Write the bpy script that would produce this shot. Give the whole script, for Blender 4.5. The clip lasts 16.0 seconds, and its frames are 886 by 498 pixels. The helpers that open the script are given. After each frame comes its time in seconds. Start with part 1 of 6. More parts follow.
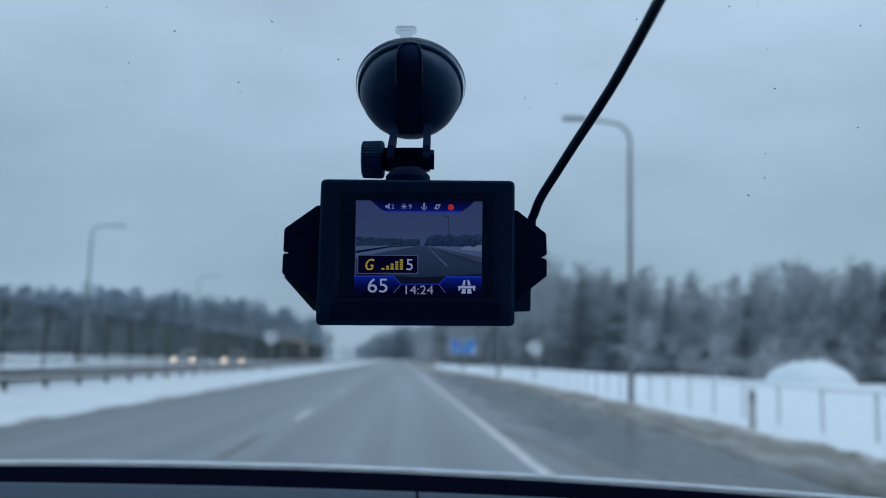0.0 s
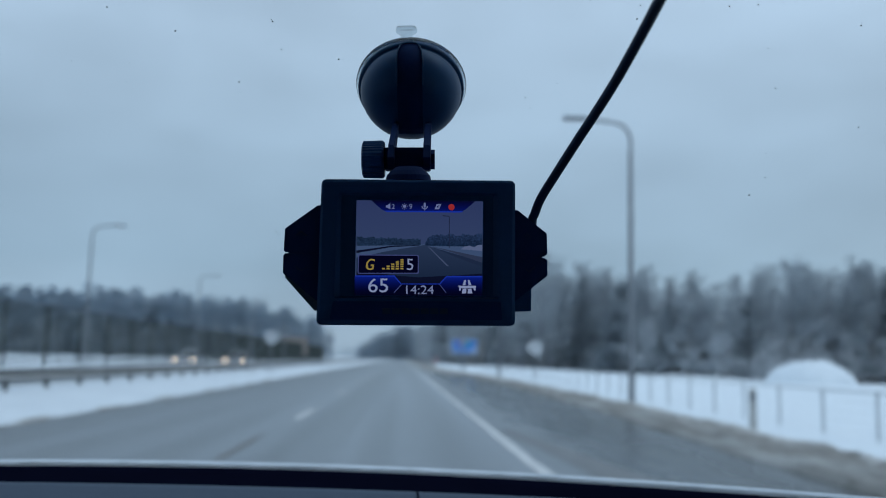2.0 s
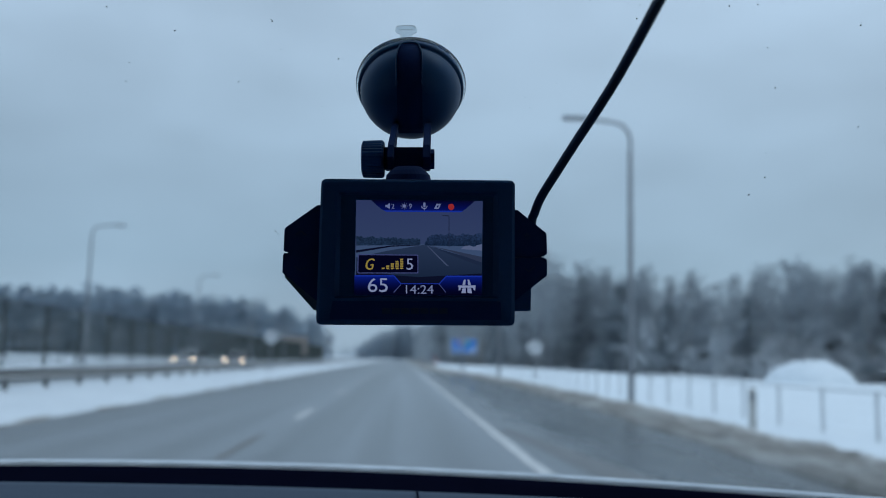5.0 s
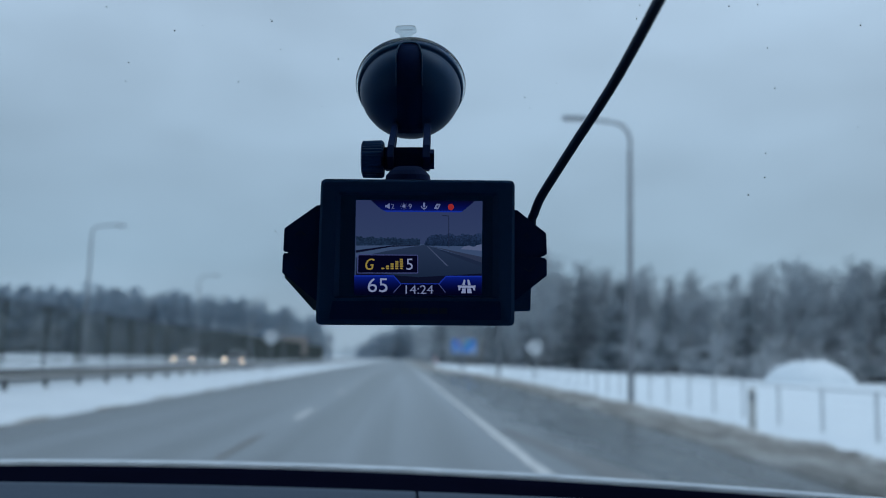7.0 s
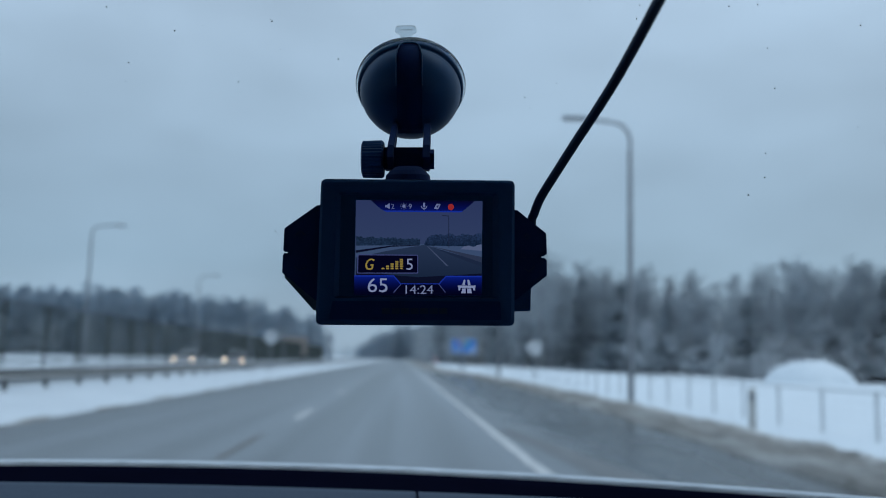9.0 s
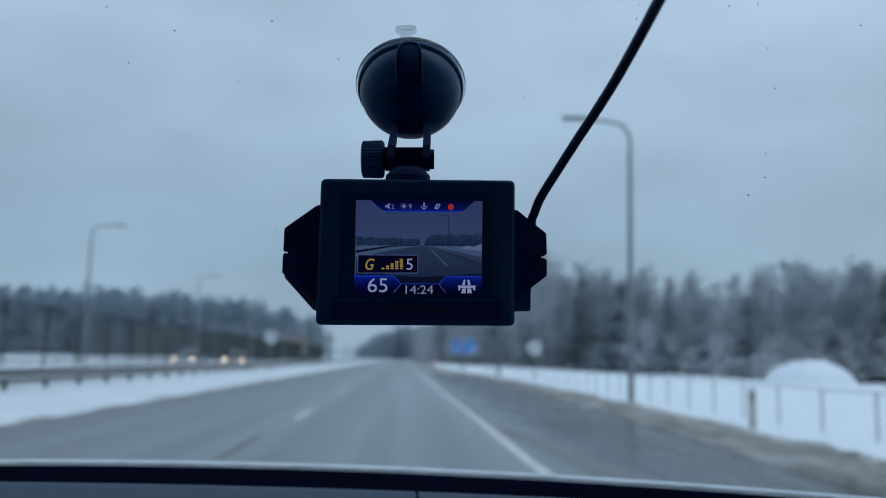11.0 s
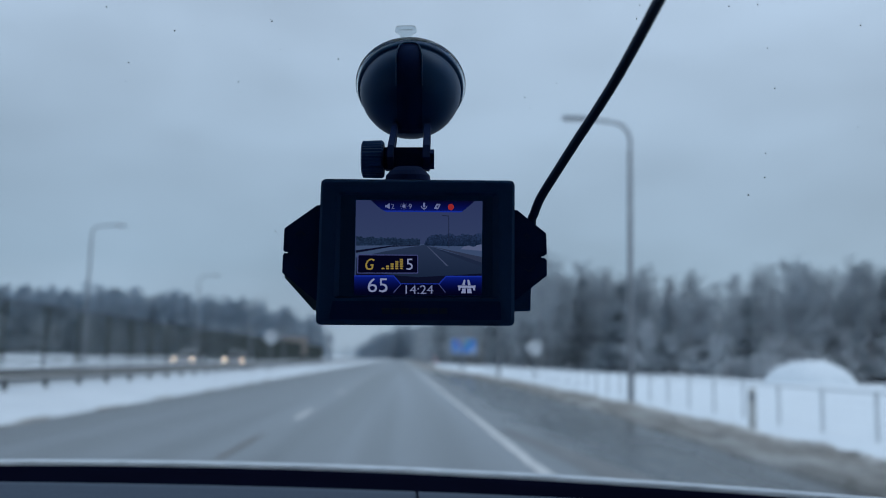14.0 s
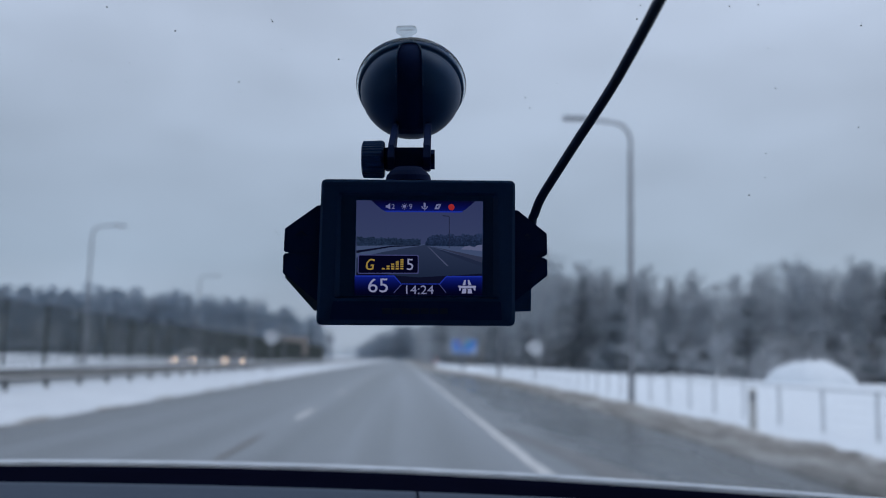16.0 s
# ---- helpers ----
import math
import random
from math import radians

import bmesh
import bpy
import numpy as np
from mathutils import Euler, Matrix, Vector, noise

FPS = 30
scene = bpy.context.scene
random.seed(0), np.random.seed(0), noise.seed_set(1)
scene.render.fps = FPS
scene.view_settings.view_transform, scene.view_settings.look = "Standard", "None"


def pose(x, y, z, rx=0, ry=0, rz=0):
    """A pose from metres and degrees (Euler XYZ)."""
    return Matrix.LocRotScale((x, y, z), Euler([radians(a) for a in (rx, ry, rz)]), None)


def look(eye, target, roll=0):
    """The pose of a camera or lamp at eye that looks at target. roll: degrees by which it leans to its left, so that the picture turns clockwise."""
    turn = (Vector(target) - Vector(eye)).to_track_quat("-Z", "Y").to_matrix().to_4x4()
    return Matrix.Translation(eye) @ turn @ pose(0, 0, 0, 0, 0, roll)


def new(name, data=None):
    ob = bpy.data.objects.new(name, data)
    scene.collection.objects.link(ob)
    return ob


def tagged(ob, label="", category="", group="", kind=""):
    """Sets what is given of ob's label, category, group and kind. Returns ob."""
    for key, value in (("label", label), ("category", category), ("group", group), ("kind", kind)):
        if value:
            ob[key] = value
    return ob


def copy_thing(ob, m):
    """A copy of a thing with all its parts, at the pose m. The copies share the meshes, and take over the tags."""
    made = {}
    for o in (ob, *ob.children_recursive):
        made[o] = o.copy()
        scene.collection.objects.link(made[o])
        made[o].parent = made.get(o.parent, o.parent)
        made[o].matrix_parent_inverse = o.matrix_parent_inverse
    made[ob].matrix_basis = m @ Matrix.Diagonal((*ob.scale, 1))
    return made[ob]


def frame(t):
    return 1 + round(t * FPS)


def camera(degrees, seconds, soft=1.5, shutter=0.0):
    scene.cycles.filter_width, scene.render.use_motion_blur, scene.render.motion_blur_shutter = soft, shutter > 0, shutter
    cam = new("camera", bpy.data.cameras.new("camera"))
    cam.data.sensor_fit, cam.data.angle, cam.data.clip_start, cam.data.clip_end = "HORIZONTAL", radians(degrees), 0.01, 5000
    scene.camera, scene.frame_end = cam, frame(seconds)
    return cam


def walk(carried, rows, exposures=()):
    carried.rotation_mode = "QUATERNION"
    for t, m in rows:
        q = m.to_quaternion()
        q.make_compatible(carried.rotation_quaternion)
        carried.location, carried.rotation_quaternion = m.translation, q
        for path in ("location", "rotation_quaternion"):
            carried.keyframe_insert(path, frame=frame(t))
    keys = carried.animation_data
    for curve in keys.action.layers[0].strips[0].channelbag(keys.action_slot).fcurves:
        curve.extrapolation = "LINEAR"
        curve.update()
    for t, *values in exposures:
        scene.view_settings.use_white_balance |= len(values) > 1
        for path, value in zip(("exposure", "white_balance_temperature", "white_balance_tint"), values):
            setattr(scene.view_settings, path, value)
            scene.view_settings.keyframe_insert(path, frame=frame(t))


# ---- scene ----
# ---- camera: held still inside the car ----
CAM_TURN = (96.96, -1.2, -2.712)
STAND = -81.2  # where along the road the car stands
EYE = Vector((0.0, STAND, 1.2))
cam = camera(52.4, 16.0, soft=0.8)
cam.data.dof.use_dof = True
cam.data.dof.focus_distance = 0.39
cam.data.dof.aperture_fstop = 9.5


def held(pitch, yaw):
    return pose(EYE.x, EYE.y, EYE.z, CAM_TURN[0] + pitch, CAM_TURN[1], CAM_TURN[2] + yaw)


walk(cam, [(0.0, held(0.0, 0.0)), (1.0, held(-0.02, 0.02)), (3.0, held(0.0, 0.04)), (4.0, held(-0.02, 0.03)),
           (6.5, held(-0.03, 0.0)), (8.0, held(0.0, 0.0)), (9.0, held(-0.02, 0.0)), (12.0, held(-0.02, 0.0)),
           (13.0, held(0.0, 0.0)), (14.0, held(-0.02, 0.0)), (15.0, held(0.0, 0.0)), (16.0, held(-0.01, 0.03))],
     exposures=[(0.0, 0.06, 6500, 10), (4.0, 0.05, 6500, 10), (6.5, 0.01, 6500, 10), (13.0, 0.01, 6500, 10), (14.0, 0.02, 6640, 13.5),
                (14.5, 0.02, 6850, 18), (15.0, 0.04, 6960, 20), (16.0, 0.05, 7050, 22)])


# ---- world and sun: thick winter overcast ----
def build_world():
    w = bpy.data.worlds.new("overcast")
    scene.world = w
    w.use_nodes = True
    nt = w.node_tree
    nt.nodes.clear()
    N = nt.nodes.new
    L = nt.links.new
    out = N("ShaderNodeOutputWorld")
    bg_sky, bg_cloud, mix = N("ShaderNodeBackground"), N("ShaderNodeBackground"), N("ShaderNodeMixShader")
    sky = N("ShaderNodeTexSky")
    sky.sky_type = 'NISHITA'
    sky.sun_disc = False
    sky.sun_elevation, sky.sun_rotation = radians(14), radians(60)
    bg_sky.inputs["Strength"].default_value = 0.08
    L(sky.outputs[0], bg_sky.inputs["Color"])
    co, sep = N("ShaderNodeTexCoord"), N("ShaderNodeSeparateXYZ")
    L(co.outputs["Generated"], sep.inputs[0])
    ramp = N("ShaderNodeValToRGB")
    els = ramp.color_ramp.elements
    els[0].position, els[0].color = 0.0, (0.339, 0.460, 0.596, 1)
    els[1].position, els[1].color = 1.0, (0.832, 1.060, 1.319, 1)
    for p, c in ((0.10, (0.304, 0.435, 0.571, 1)), (0.38, (0.447, 0.590, 0.758, 1))):
        e = els.new(p)
        e.color = c
    L(sep.outputs["Z"], ramp.inputs["Fac"])
    stretch = N("ShaderNodeMapping")
    stretch.inputs["Scale"].default_value = (1.0, 1.0, 2.6)
    L(co.outputs["Generated"], stretch.inputs["Vector"])
    cl = N("ShaderNodeTexNoise")
    cl.inputs["Scale"].default_value, cl.inputs["Detail"].default_value = 2.6, 5.0
    cl.inputs["Roughness"].default_value = 0.5
    L(stretch.outputs[0], cl.inputs["Vector"])
    rng = N("ShaderNodeMapRange")
    rng.inputs["From Min"].default_value, rng.inputs["From Max"].default_value = 0.3, 0.7
    rng.inputs["To Min"].default_value, rng.inputs["To Max"].default_value = 0.86, 1.14
    L(cl.outputs["Fac"], rng.inputs["Value"])
    mul = N("ShaderNodeVectorMath")
    mul.operation = 'SCALE'
    L(ramp.outputs["Color"], mul.inputs[0])
    L(rng.outputs[0], mul.inputs["Scale"])
    side, tilt = N("ShaderNodeMapRange"), N("ShaderNodeVectorMath")
    side.inputs["From Min"].default_value, side.inputs["From Max"].default_value = -0.5, 0.1
    side.inputs["To Min"].default_value, side.inputs["To Max"].default_value = 0.95, 1.0
    L(sep.outputs["X"], side.inputs["Value"])
    tilt.operation = 'SCALE'
    L(mul.outputs[0], tilt.inputs[0])
    L(side.outputs[0], tilt.inputs["Scale"])
    L(tilt.outputs[0], bg_cloud.inputs["Color"])
    mix.inputs["Fac"].default_value = 0.94
    L(bg_sky.outputs[0], mix.inputs[1])
    L(bg_cloud.outputs[0], mix.inputs[2])
    L(mix.outputs[0], out.inputs["Surface"])


build_world()
sun_data = bpy.data.lights.new("sun", 'SUN')
sun_data.energy, sun_data.angle, sun_data.color = 0.5, radians(40), (1.0, 0.96, 0.9)
sun = new("sun", sun_data)
sun.matrix_world = look((40, -20, 60), (0, 0, 0))


# ---- materials ----
def srgb(r, g, b):
    return tuple(((v / 255 + 0.055) / 1.055) ** 2.4 if v > 10 else v / 255 / 12.92 for v in (r, g, b))


def material(name, rgb, rough=0.6, metal=0.0, second=None, scale=20.0, fine=0.0, bump=0.0, spec=0.5, per_object=0.0):
    """A surface with two scales of variation: rgb drifts towards second by a coarse noise, and by a fine one."""
    m = bpy.data.materials.new(name)
    m.use_nodes = True
    nt = m.node_tree
    N, L = nt.nodes.new, nt.links.new
    b = nt.nodes["Principled BSDF"]
    b.inputs["Roughness"].default_value, b.inputs["Metallic"].default_value = rough, metal
    b.inputs["Specular IOR Level"].default_value = spec
    co = N("ShaderNodeTexCoord")
    n1 = N("ShaderNodeTexNoise")
    n1.inputs["Scale"].default_value, n1.inputs["Detail"].default_value = scale, 6.0
    n2 = N("ShaderNodeTexNoise")
    n2.inputs["Scale"].default_value, n2.inputs["Detail"].default_value = scale * 9, 3.0
    L(co.outputs["Object"], n1.inputs["Vector"])
    L(co.outputs["Object"], n2.inputs["Vector"])
    add = N("ShaderNodeMath")
    add.operation = 'MULTIPLY_ADD'
    add.inputs[1].default_value, add.inputs[2].default_value = 0.5 + fine, 0.0
    L(n2.outputs["Fac"], add.inputs[0])
    tot = N("ShaderNodeMath")
    tot.operation = 'ADD'
    L(n1.outputs["Fac"], tot.inputs[0])
    L(add.outputs[0], tot.inputs[1])
    mr = N("ShaderNodeMapRange")
    mr.inputs["From Min"].default_value, mr.inputs["From Max"].default_value = 0.5, 1.0 + fine
    L(tot.outputs[0], mr.inputs["Value"])
    mx = N("ShaderNodeMix")
    mx.data_type = 'RGBA'
    second = second or tuple(v * 0.8 for v in rgb)
    mx.inputs["A"].default_value, mx.inputs["B"].default_value = (*rgb, 1), (*second, 1)
    L(mr.outputs[0], mx.inputs["Factor"])
    col = mx.outputs["Result"]
    if per_object:
        info, hs = N("ShaderNodeObjectInfo"), N("ShaderNodeHueSaturation")
        r2 = N("ShaderNodeMapRange")
        r2.inputs["To Min"].default_value, r2.inputs["To Max"].default_value = 1 - per_object, 1 + per_object
        L(info.outputs["Random"], r2.inputs["Value"])
        L(r2.outputs[0], hs.inputs["Value"])
        L(col, hs.inputs["Color"])
        col = hs.outputs["Color"]
    L(col, b.inputs["Base Color"])
    if bump:
        bp = N("ShaderNodeBump")
        bp.inputs["Strength"].default_value = bump
        bp.inputs["Distance"].default_value = 0.2 / scale
        L(tot.outputs[0], bp.inputs["Height"])
        L(bp.outputs[0], b.inputs["Normal"])
    return m


def snowed(name, rgb, second, scale, snow_from=0.25, snow_to=0.75, amount=0.85):
    """Bark, twigs or metal with snow lying on what faces up."""
    m = material(name, rgb, 0.85, second=second, scale=scale, bump=0.2, per_object=0.18)
    nt = m.node_tree
    N, L = nt.nodes.new, nt.links.new
    b = nt.nodes["Principled BSDF"]
    src = b.inputs["Base Color"].links[0].from_socket
    geo, sep, mr, mx = N("ShaderNodeNewGeometry"), N("ShaderNodeSeparateXYZ"), N("ShaderNodeMapRange"), N("ShaderNodeMix")
    L(geo.outputs["Normal"], sep.inputs[0])
    mr.inputs["From Min"].default_value, mr.inputs["From Max"].default_value = snow_from, snow_to
    mr.inputs["To Max"].default_value = amount
    L(sep.outputs["Z"], mr.inputs["Value"])
    mx.data_type = 'RGBA'
    L(mr.outputs[0], mx.inputs["Factor"])
    L(src, mx.inputs["A"])
    mx.inputs["B"].default_value = (0.78, 0.80, 0.82, 1)
    L(mx.outputs["Result"], b.inputs["Base Color"])
    return m


def asphalt_material():
    """Wet, salted asphalt: drier, paler wheel tracks along the used lane; the passing lane darkens towards the left,
    the slip lane is soaked and darker.
    """
    m = material("asphalt", (0.101, 0.113, 0.124), 0.42, second=(0.069, 0.079, 0.088), scale=0.8, fine=0.2, bump=0.10)
    nt = m.node_tree
    N, L = nt.nodes.new, nt.links.new
    b = nt.nodes["Principled BSDF"]
    src = b.inputs["Base Color"].links[0].from_socket
    co, mp, nz, mr, mx = (N("ShaderNodeTexCoord"), N("ShaderNodeMapping"), N("ShaderNodeTexNoise"),
                          N("ShaderNodeMapRange"), N("ShaderNodeMix"))
    mp.inputs["Scale"].default_value = (1.0, 0.012, 1.0)
    L(co.outputs["Object"], mp.inputs["Vector"])
    L(mp.outputs[0], nz.inputs["Vector"])
    nz.inputs["Scale"].default_value, nz.inputs["Detail"].default_value = 1.0, 4.0
    mr.inputs["From Min"].default_value, mr.inputs["From Max"].default_value = 0.36, 0.66
    L(nz.outputs["Fac"], mr.inputs["Value"])
    mx.data_type = 'RGBA'
    L(mr.outputs[0], mx.inputs["Factor"])
    L(src, mx.inputs["A"])
    mx.inputs["B"].default_value = (0.216, 0.245, 0.275, 1)
    # the soaked slip lane, its border wavering
    sp, wob, gm, wet, dk = N("ShaderNodeSeparateXYZ"), N("ShaderNodeTexNoise"), N("ShaderNodeMath"), N("ShaderNodeMapRange"), N("ShaderNodeMix")
    L(co.outputs["Object"], sp.inputs[0])
    L(co.outputs["Object"], wob.inputs["Vector"])
    wob.inputs["Scale"].default_value = 0.5
    gm.operation = 'ADD'
    L(sp.outputs["X"], gm.inputs[0])
    L(wob.outputs["Fac"], gm.inputs[1])
    wet.inputs["From Min"].default_value, wet.inputs["From Max"].default_value = 2.65, 3.15
    L(gm.outputs[0], wet.inputs["Value"])
    dk.data_type, dk.blend_type = 'RGBA', 'MULTIPLY'
    L(wet.outputs[0], dk.inputs["Factor"])
    L(mx.outputs["Result"], dk.inputs["A"])
    dk.inputs["B"].default_value = (0.28, 0.29, 0.30, 1)
    # colour scaled down across the passing lane, most at the left edge
    lane, dim = N("ShaderNodeMapRange"), N("ShaderNodeVectorMath")
    lane.inputs["From Min"].default_value, lane.inputs["From Max"].default_value = -6.2, -2.2
    lane.inputs["To Min"].default_value, lane.inputs["To Max"].default_value = 0.56, 1.0
    L(sp.outputs["X"], lane.inputs["Value"])
    dim.operation = 'SCALE'
    L(dk.outputs["Result"], dim.inputs[0])
    L(lane.outputs[0], dim.inputs["Scale"])
    L(dim.outputs[0], b.inputs["Base Color"])
    # puddled patches are smoother
    pud, pr = N("ShaderNodeTexNoise"), N("ShaderNodeMapRange")
    mp2 = N("ShaderNodeMapping")
    mp2.inputs["Scale"].default_value = (1.0, 0.22, 1.0)
    L(co.outputs["Object"], mp2.inputs["Vector"])
    L(mp2.outputs[0], pud.inputs["Vector"])
    pud.inputs["Scale"].default_value, pud.inputs["Detail"].default_value = 1.1, 4.0
    pr.inputs["From Min"].default_value, pr.inputs["From Max"].default_value = 0.40, 0.62
    pr.inputs["To Min"].default_value, pr.inputs["To Max"].default_value = 0.12, 0.30
    L(pud.outputs["Fac"], pr.inputs["Value"])
    r2 = N("ShaderNodeMapRange")
    r2.inputs["To Min"].default_value, r2.inputs["To Max"].default_value = 0.28, 0.44
    L(mr.outputs[0], r2.inputs["Value"])
    rm = N("ShaderNodeMix")
    L(wet.outputs[0], rm.inputs["Factor"])
    L(r2.outputs[0], rm.inputs["A"])
    L(pr.outputs[0], rm.inputs["B"])
    L(rm.outputs["Result"], b.inputs["Roughness"])
    return m


def bank_material():
    """Ploughed roadside snow: brown grit on the road's side, clean snow where it meets the field."""
    m = material("ploughed_snow", (0.36, 0.35, 0.332), 0.9, second=(0.15, 0.143, 0.132), scale=5.0, fine=0.6, bump=0.9)
    nt = m.node_tree
    N, L = nt.nodes.new, nt.links.new
    b = nt.nodes["Principled BSDF"]
    src = b.inputs["Base Color"].links[0].from_socket
    co, at, nz, ad, clean, mx = (N("ShaderNodeTexCoord"), N("ShaderNodeAttribute"), N("ShaderNodeTexNoise"),
                                 N("ShaderNodeMath"), N("ShaderNodeMapRange"), N("ShaderNodeMix"))
    at.attribute_name = "across"
    L(co.outputs["Object"], nz.inputs["Vector"])
    nz.inputs["Scale"].default_value, nz.inputs["Detail"].default_value = 3.4, 9.0
    nz.inputs["Roughness"].default_value = 0.62
    ad.operation = 'MULTIPLY_ADD'
    ad.inputs[1].default_value = 1.3
    L(nz.outputs["Fac"], ad.inputs[0])
    L(at.outputs["Fac"], ad.inputs[2])
    clean.inputs["From Min"].default_value, clean.inputs["From Max"].default_value = 1.18, 1.70
    L(ad.outputs[0], clean.inputs["Value"])
    # streaks of paler slush left by the plough
    mp, st, sr, pale = N("ShaderNodeMapping"), N("ShaderNodeTexNoise"), N("ShaderNodeMapRange"), N("ShaderNodeMix")
    mp.inputs["Scale"].default_value = (2.6, 0.30, 1.0)
    L(co.outputs["Object"], mp.inputs["Vector"])
    L(mp.outputs[0], st.inputs["Vector"])
    st.inputs["Scale"].default_value, st.inputs["Detail"].default_value = 1.3, 5.0
    sr.inputs["From Min"].default_value, sr.inputs["From Max"].default_value = 0.45, 0.68
    L(st.outputs["Fac"], sr.inputs["Value"])
    pale.data_type = 'RGBA'
    L(sr.outputs[0], pale.inputs["Factor"])
    L(src, pale.inputs["A"])
    pale.inputs["B"].default_value = (0.46, 0.46, 0.45, 1)
    mx.data_type = 'RGBA'
    L(clean.outputs[0], mx.inputs["Factor"])
    L(pale.outputs["Result"], mx.inputs["A"])
    mx.inputs["B"].default_value = (0.80, 0.82, 0.84, 1)
    L(mx.outputs["Result"], b.inputs["Base Color"])
    return m


def glow(name, rgb, strength=1.0, top=None, grain=0.0, fade=1.0):
    """A lit screen element; top: its colour at the upper edge."""
    m = bpy.data.materials.new(name)
    m.use_nodes = True
    nt = m.node_tree
    nt.nodes.clear()
    N, L = nt.nodes.new, nt.links.new
    out, em = N("ShaderNodeOutputMaterial"), N("ShaderNodeEmission")
    em.inputs["Color"].default_value, em.inputs["Strength"].default_value = (*srgb(*rgb), 1), strength
    if top:
        co, sep, mx = N("ShaderNodeTexCoord"), N("ShaderNodeSeparateXYZ"), N("ShaderNodeMix")
        L(co.outputs["Generated"], sep.inputs[0])
        mx.data_type = 'RGBA'
        mx.inputs["A"].default_value, mx.inputs["B"].default_value = (*srgb(*rgb), 1), (*srgb(*top), 1)
        pw = N("ShaderNodeMath")
        pw.operation = 'POWER'
        pw.inputs[1].default_value = fade
        L(sep.outputs["Y"], pw.inputs[0])
        L(pw.outputs[0], mx.inputs["Factor"])
        L(mx.outputs["Result"], em.inputs["Color"])
    if grain:
        co, nz, mr = N("ShaderNodeTexCoord"), N("ShaderNodeTexNoise"), N("ShaderNodeMapRange")
        nz.inputs["Scale"].default_value, nz.inputs["Detail"].default_value = grain, 5.0
        L(co.outputs["Object"], nz.inputs["Vector"])
        mr.inputs["From Min"].default_value, mr.inputs["From Max"].default_value = 0.32, 0.68
        mr.inputs["To Min"].default_value, mr.inputs["To Max"].default_value = 0.55 * strength, 1.5 * strength
        L(nz.outputs["Fac"], mr.inputs["Value"])
        L(mr.outputs[0], em.inputs["Strength"])
    L(em.outputs[0], out.inputs["Surface"])
    return m


def windscreen_material():
    m = bpy.data.materials.new("windscreen_glass")
    m.use_nodes = True
    nt = m.node_tree
    nt.nodes.clear()
    N, L = nt.nodes.new, nt.links.new
    out, tr, gl, fr, mx = (N("ShaderNodeOutputMaterial"), N("ShaderNodeBsdfTransparent"), N("ShaderNodeBsdfGlossy"),
                           N("ShaderNodeFresnel"), N("ShaderNodeMixShader"))
    tr.inputs["Color"].default_value = (0.95, 0.985, 0.99, 1)
    gl.inputs["Roughness"].default_value = 0.02
    fr.inputs["IOR"].default_value = 1.3
    L(fr.outputs[0], mx.inputs[0])
    L(tr.outputs[0], mx.inputs[1])
    L(gl.outputs[0], mx.inputs[2])
    L(mx.outputs[0], out.inputs["Surface"])
    return m


def clear_plastic_material():
    m = bpy.data.materials.new("clear_plastic")
    m.use_nodes = True
    nt = m.node_tree
    b = nt.nodes["Principled BSDF"]
    b.inputs["Base Color"].default_value = (0.80, 0.86, 0.88, 1)
    b.inputs["Transmission Weight"].default_value = 0.9
    b.inputs["Roughness"].default_value = 0.12
    b.inputs["IOR"].default_value = 1.25
    return m


M_SNOW = material("snow", (0.82, 0.88, 0.92), 0.8, second=(0.59, 0.65, 0.71), scale=1.3, fine=0.4, bump=0.5)
M_ASPHALT = asphalt_material()
M_BANK = bank_material()
M_PAINT = material("worn_road_paint", (0.66, 0.67, 0.68), 0.6, second=(0.36, 0.365, 0.37), scale=2.5, fine=0.4, bump=0.1)
M_FENCE = material("pale_zinc", (0.50, 0.53, 0.55), 0.6, second=(0.40, 0.43, 0.45), scale=3.0)
M_DISC = material("pale_sign_sheeting", (0.66, 0.68, 0.70), 0.5, second=(0.50, 0.53, 0.56), scale=5.0)
M_STEEL = material("galvanised_steel", (0.30, 0.32, 0.34), 0.5, metal=0.6, second=(0.20, 0.21, 0.23), scale=3.0)
M_RAIL = snowed("rail_steel", (0.092, 0.102, 0.104), (0.062, 0.070, 0.072), 2.0, 0.45, 0.9, 0.9)
M_TWIG = snowed("frosted_twigs", (0.215, 0.250, 0.280), (0.37, 0.425, 0.475), 0.5, 0.0, 0.9, 0.6)
M_SCRUB = snowed("snowy_scrub", (0.27, 0.30, 0.325), (0.50, 0.545, 0.585), 0.8, -0.3, 0.7, 0.85)
M_BARK = snowed("dark_bark", (0.27, 0.285, 0.295), (0.15, 0.157, 0.163), 3.0, 0.1, 0.9, 0.8)
M_BIRCH = snowed("birch_bark", (0.62, 0.58, 0.52), (0.13, 0.11, 0.10), 2.2, 0.4, 0.9, 0.7)
M_PINE = snowed("pine_needles", (0.105, 0.140, 0.165), (0.235, 0.285, 0.32), 0.25, 0.1, 0.9, 0.6)
# far pines: frost, plus aerial haze painted in as a paler, bluer colour
M_FROST_HAZE = snowed("frosted_hazed_needles", (0.170, 0.245, 0.315), (0.31, 0.40, 0.485), 0.12, 0.1, 0.9, 0.6)
M_DIRTY = material("splashed_snow", (0.72, 0.77, 0.81), 0.8, second=(0.50, 0.55, 0.60), scale=0.9, fine=0.5, bump=0.5)
# black plastics; the blue in their base colours paints the veil over dark tones
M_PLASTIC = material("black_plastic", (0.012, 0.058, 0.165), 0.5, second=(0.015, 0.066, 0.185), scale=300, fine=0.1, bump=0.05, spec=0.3)
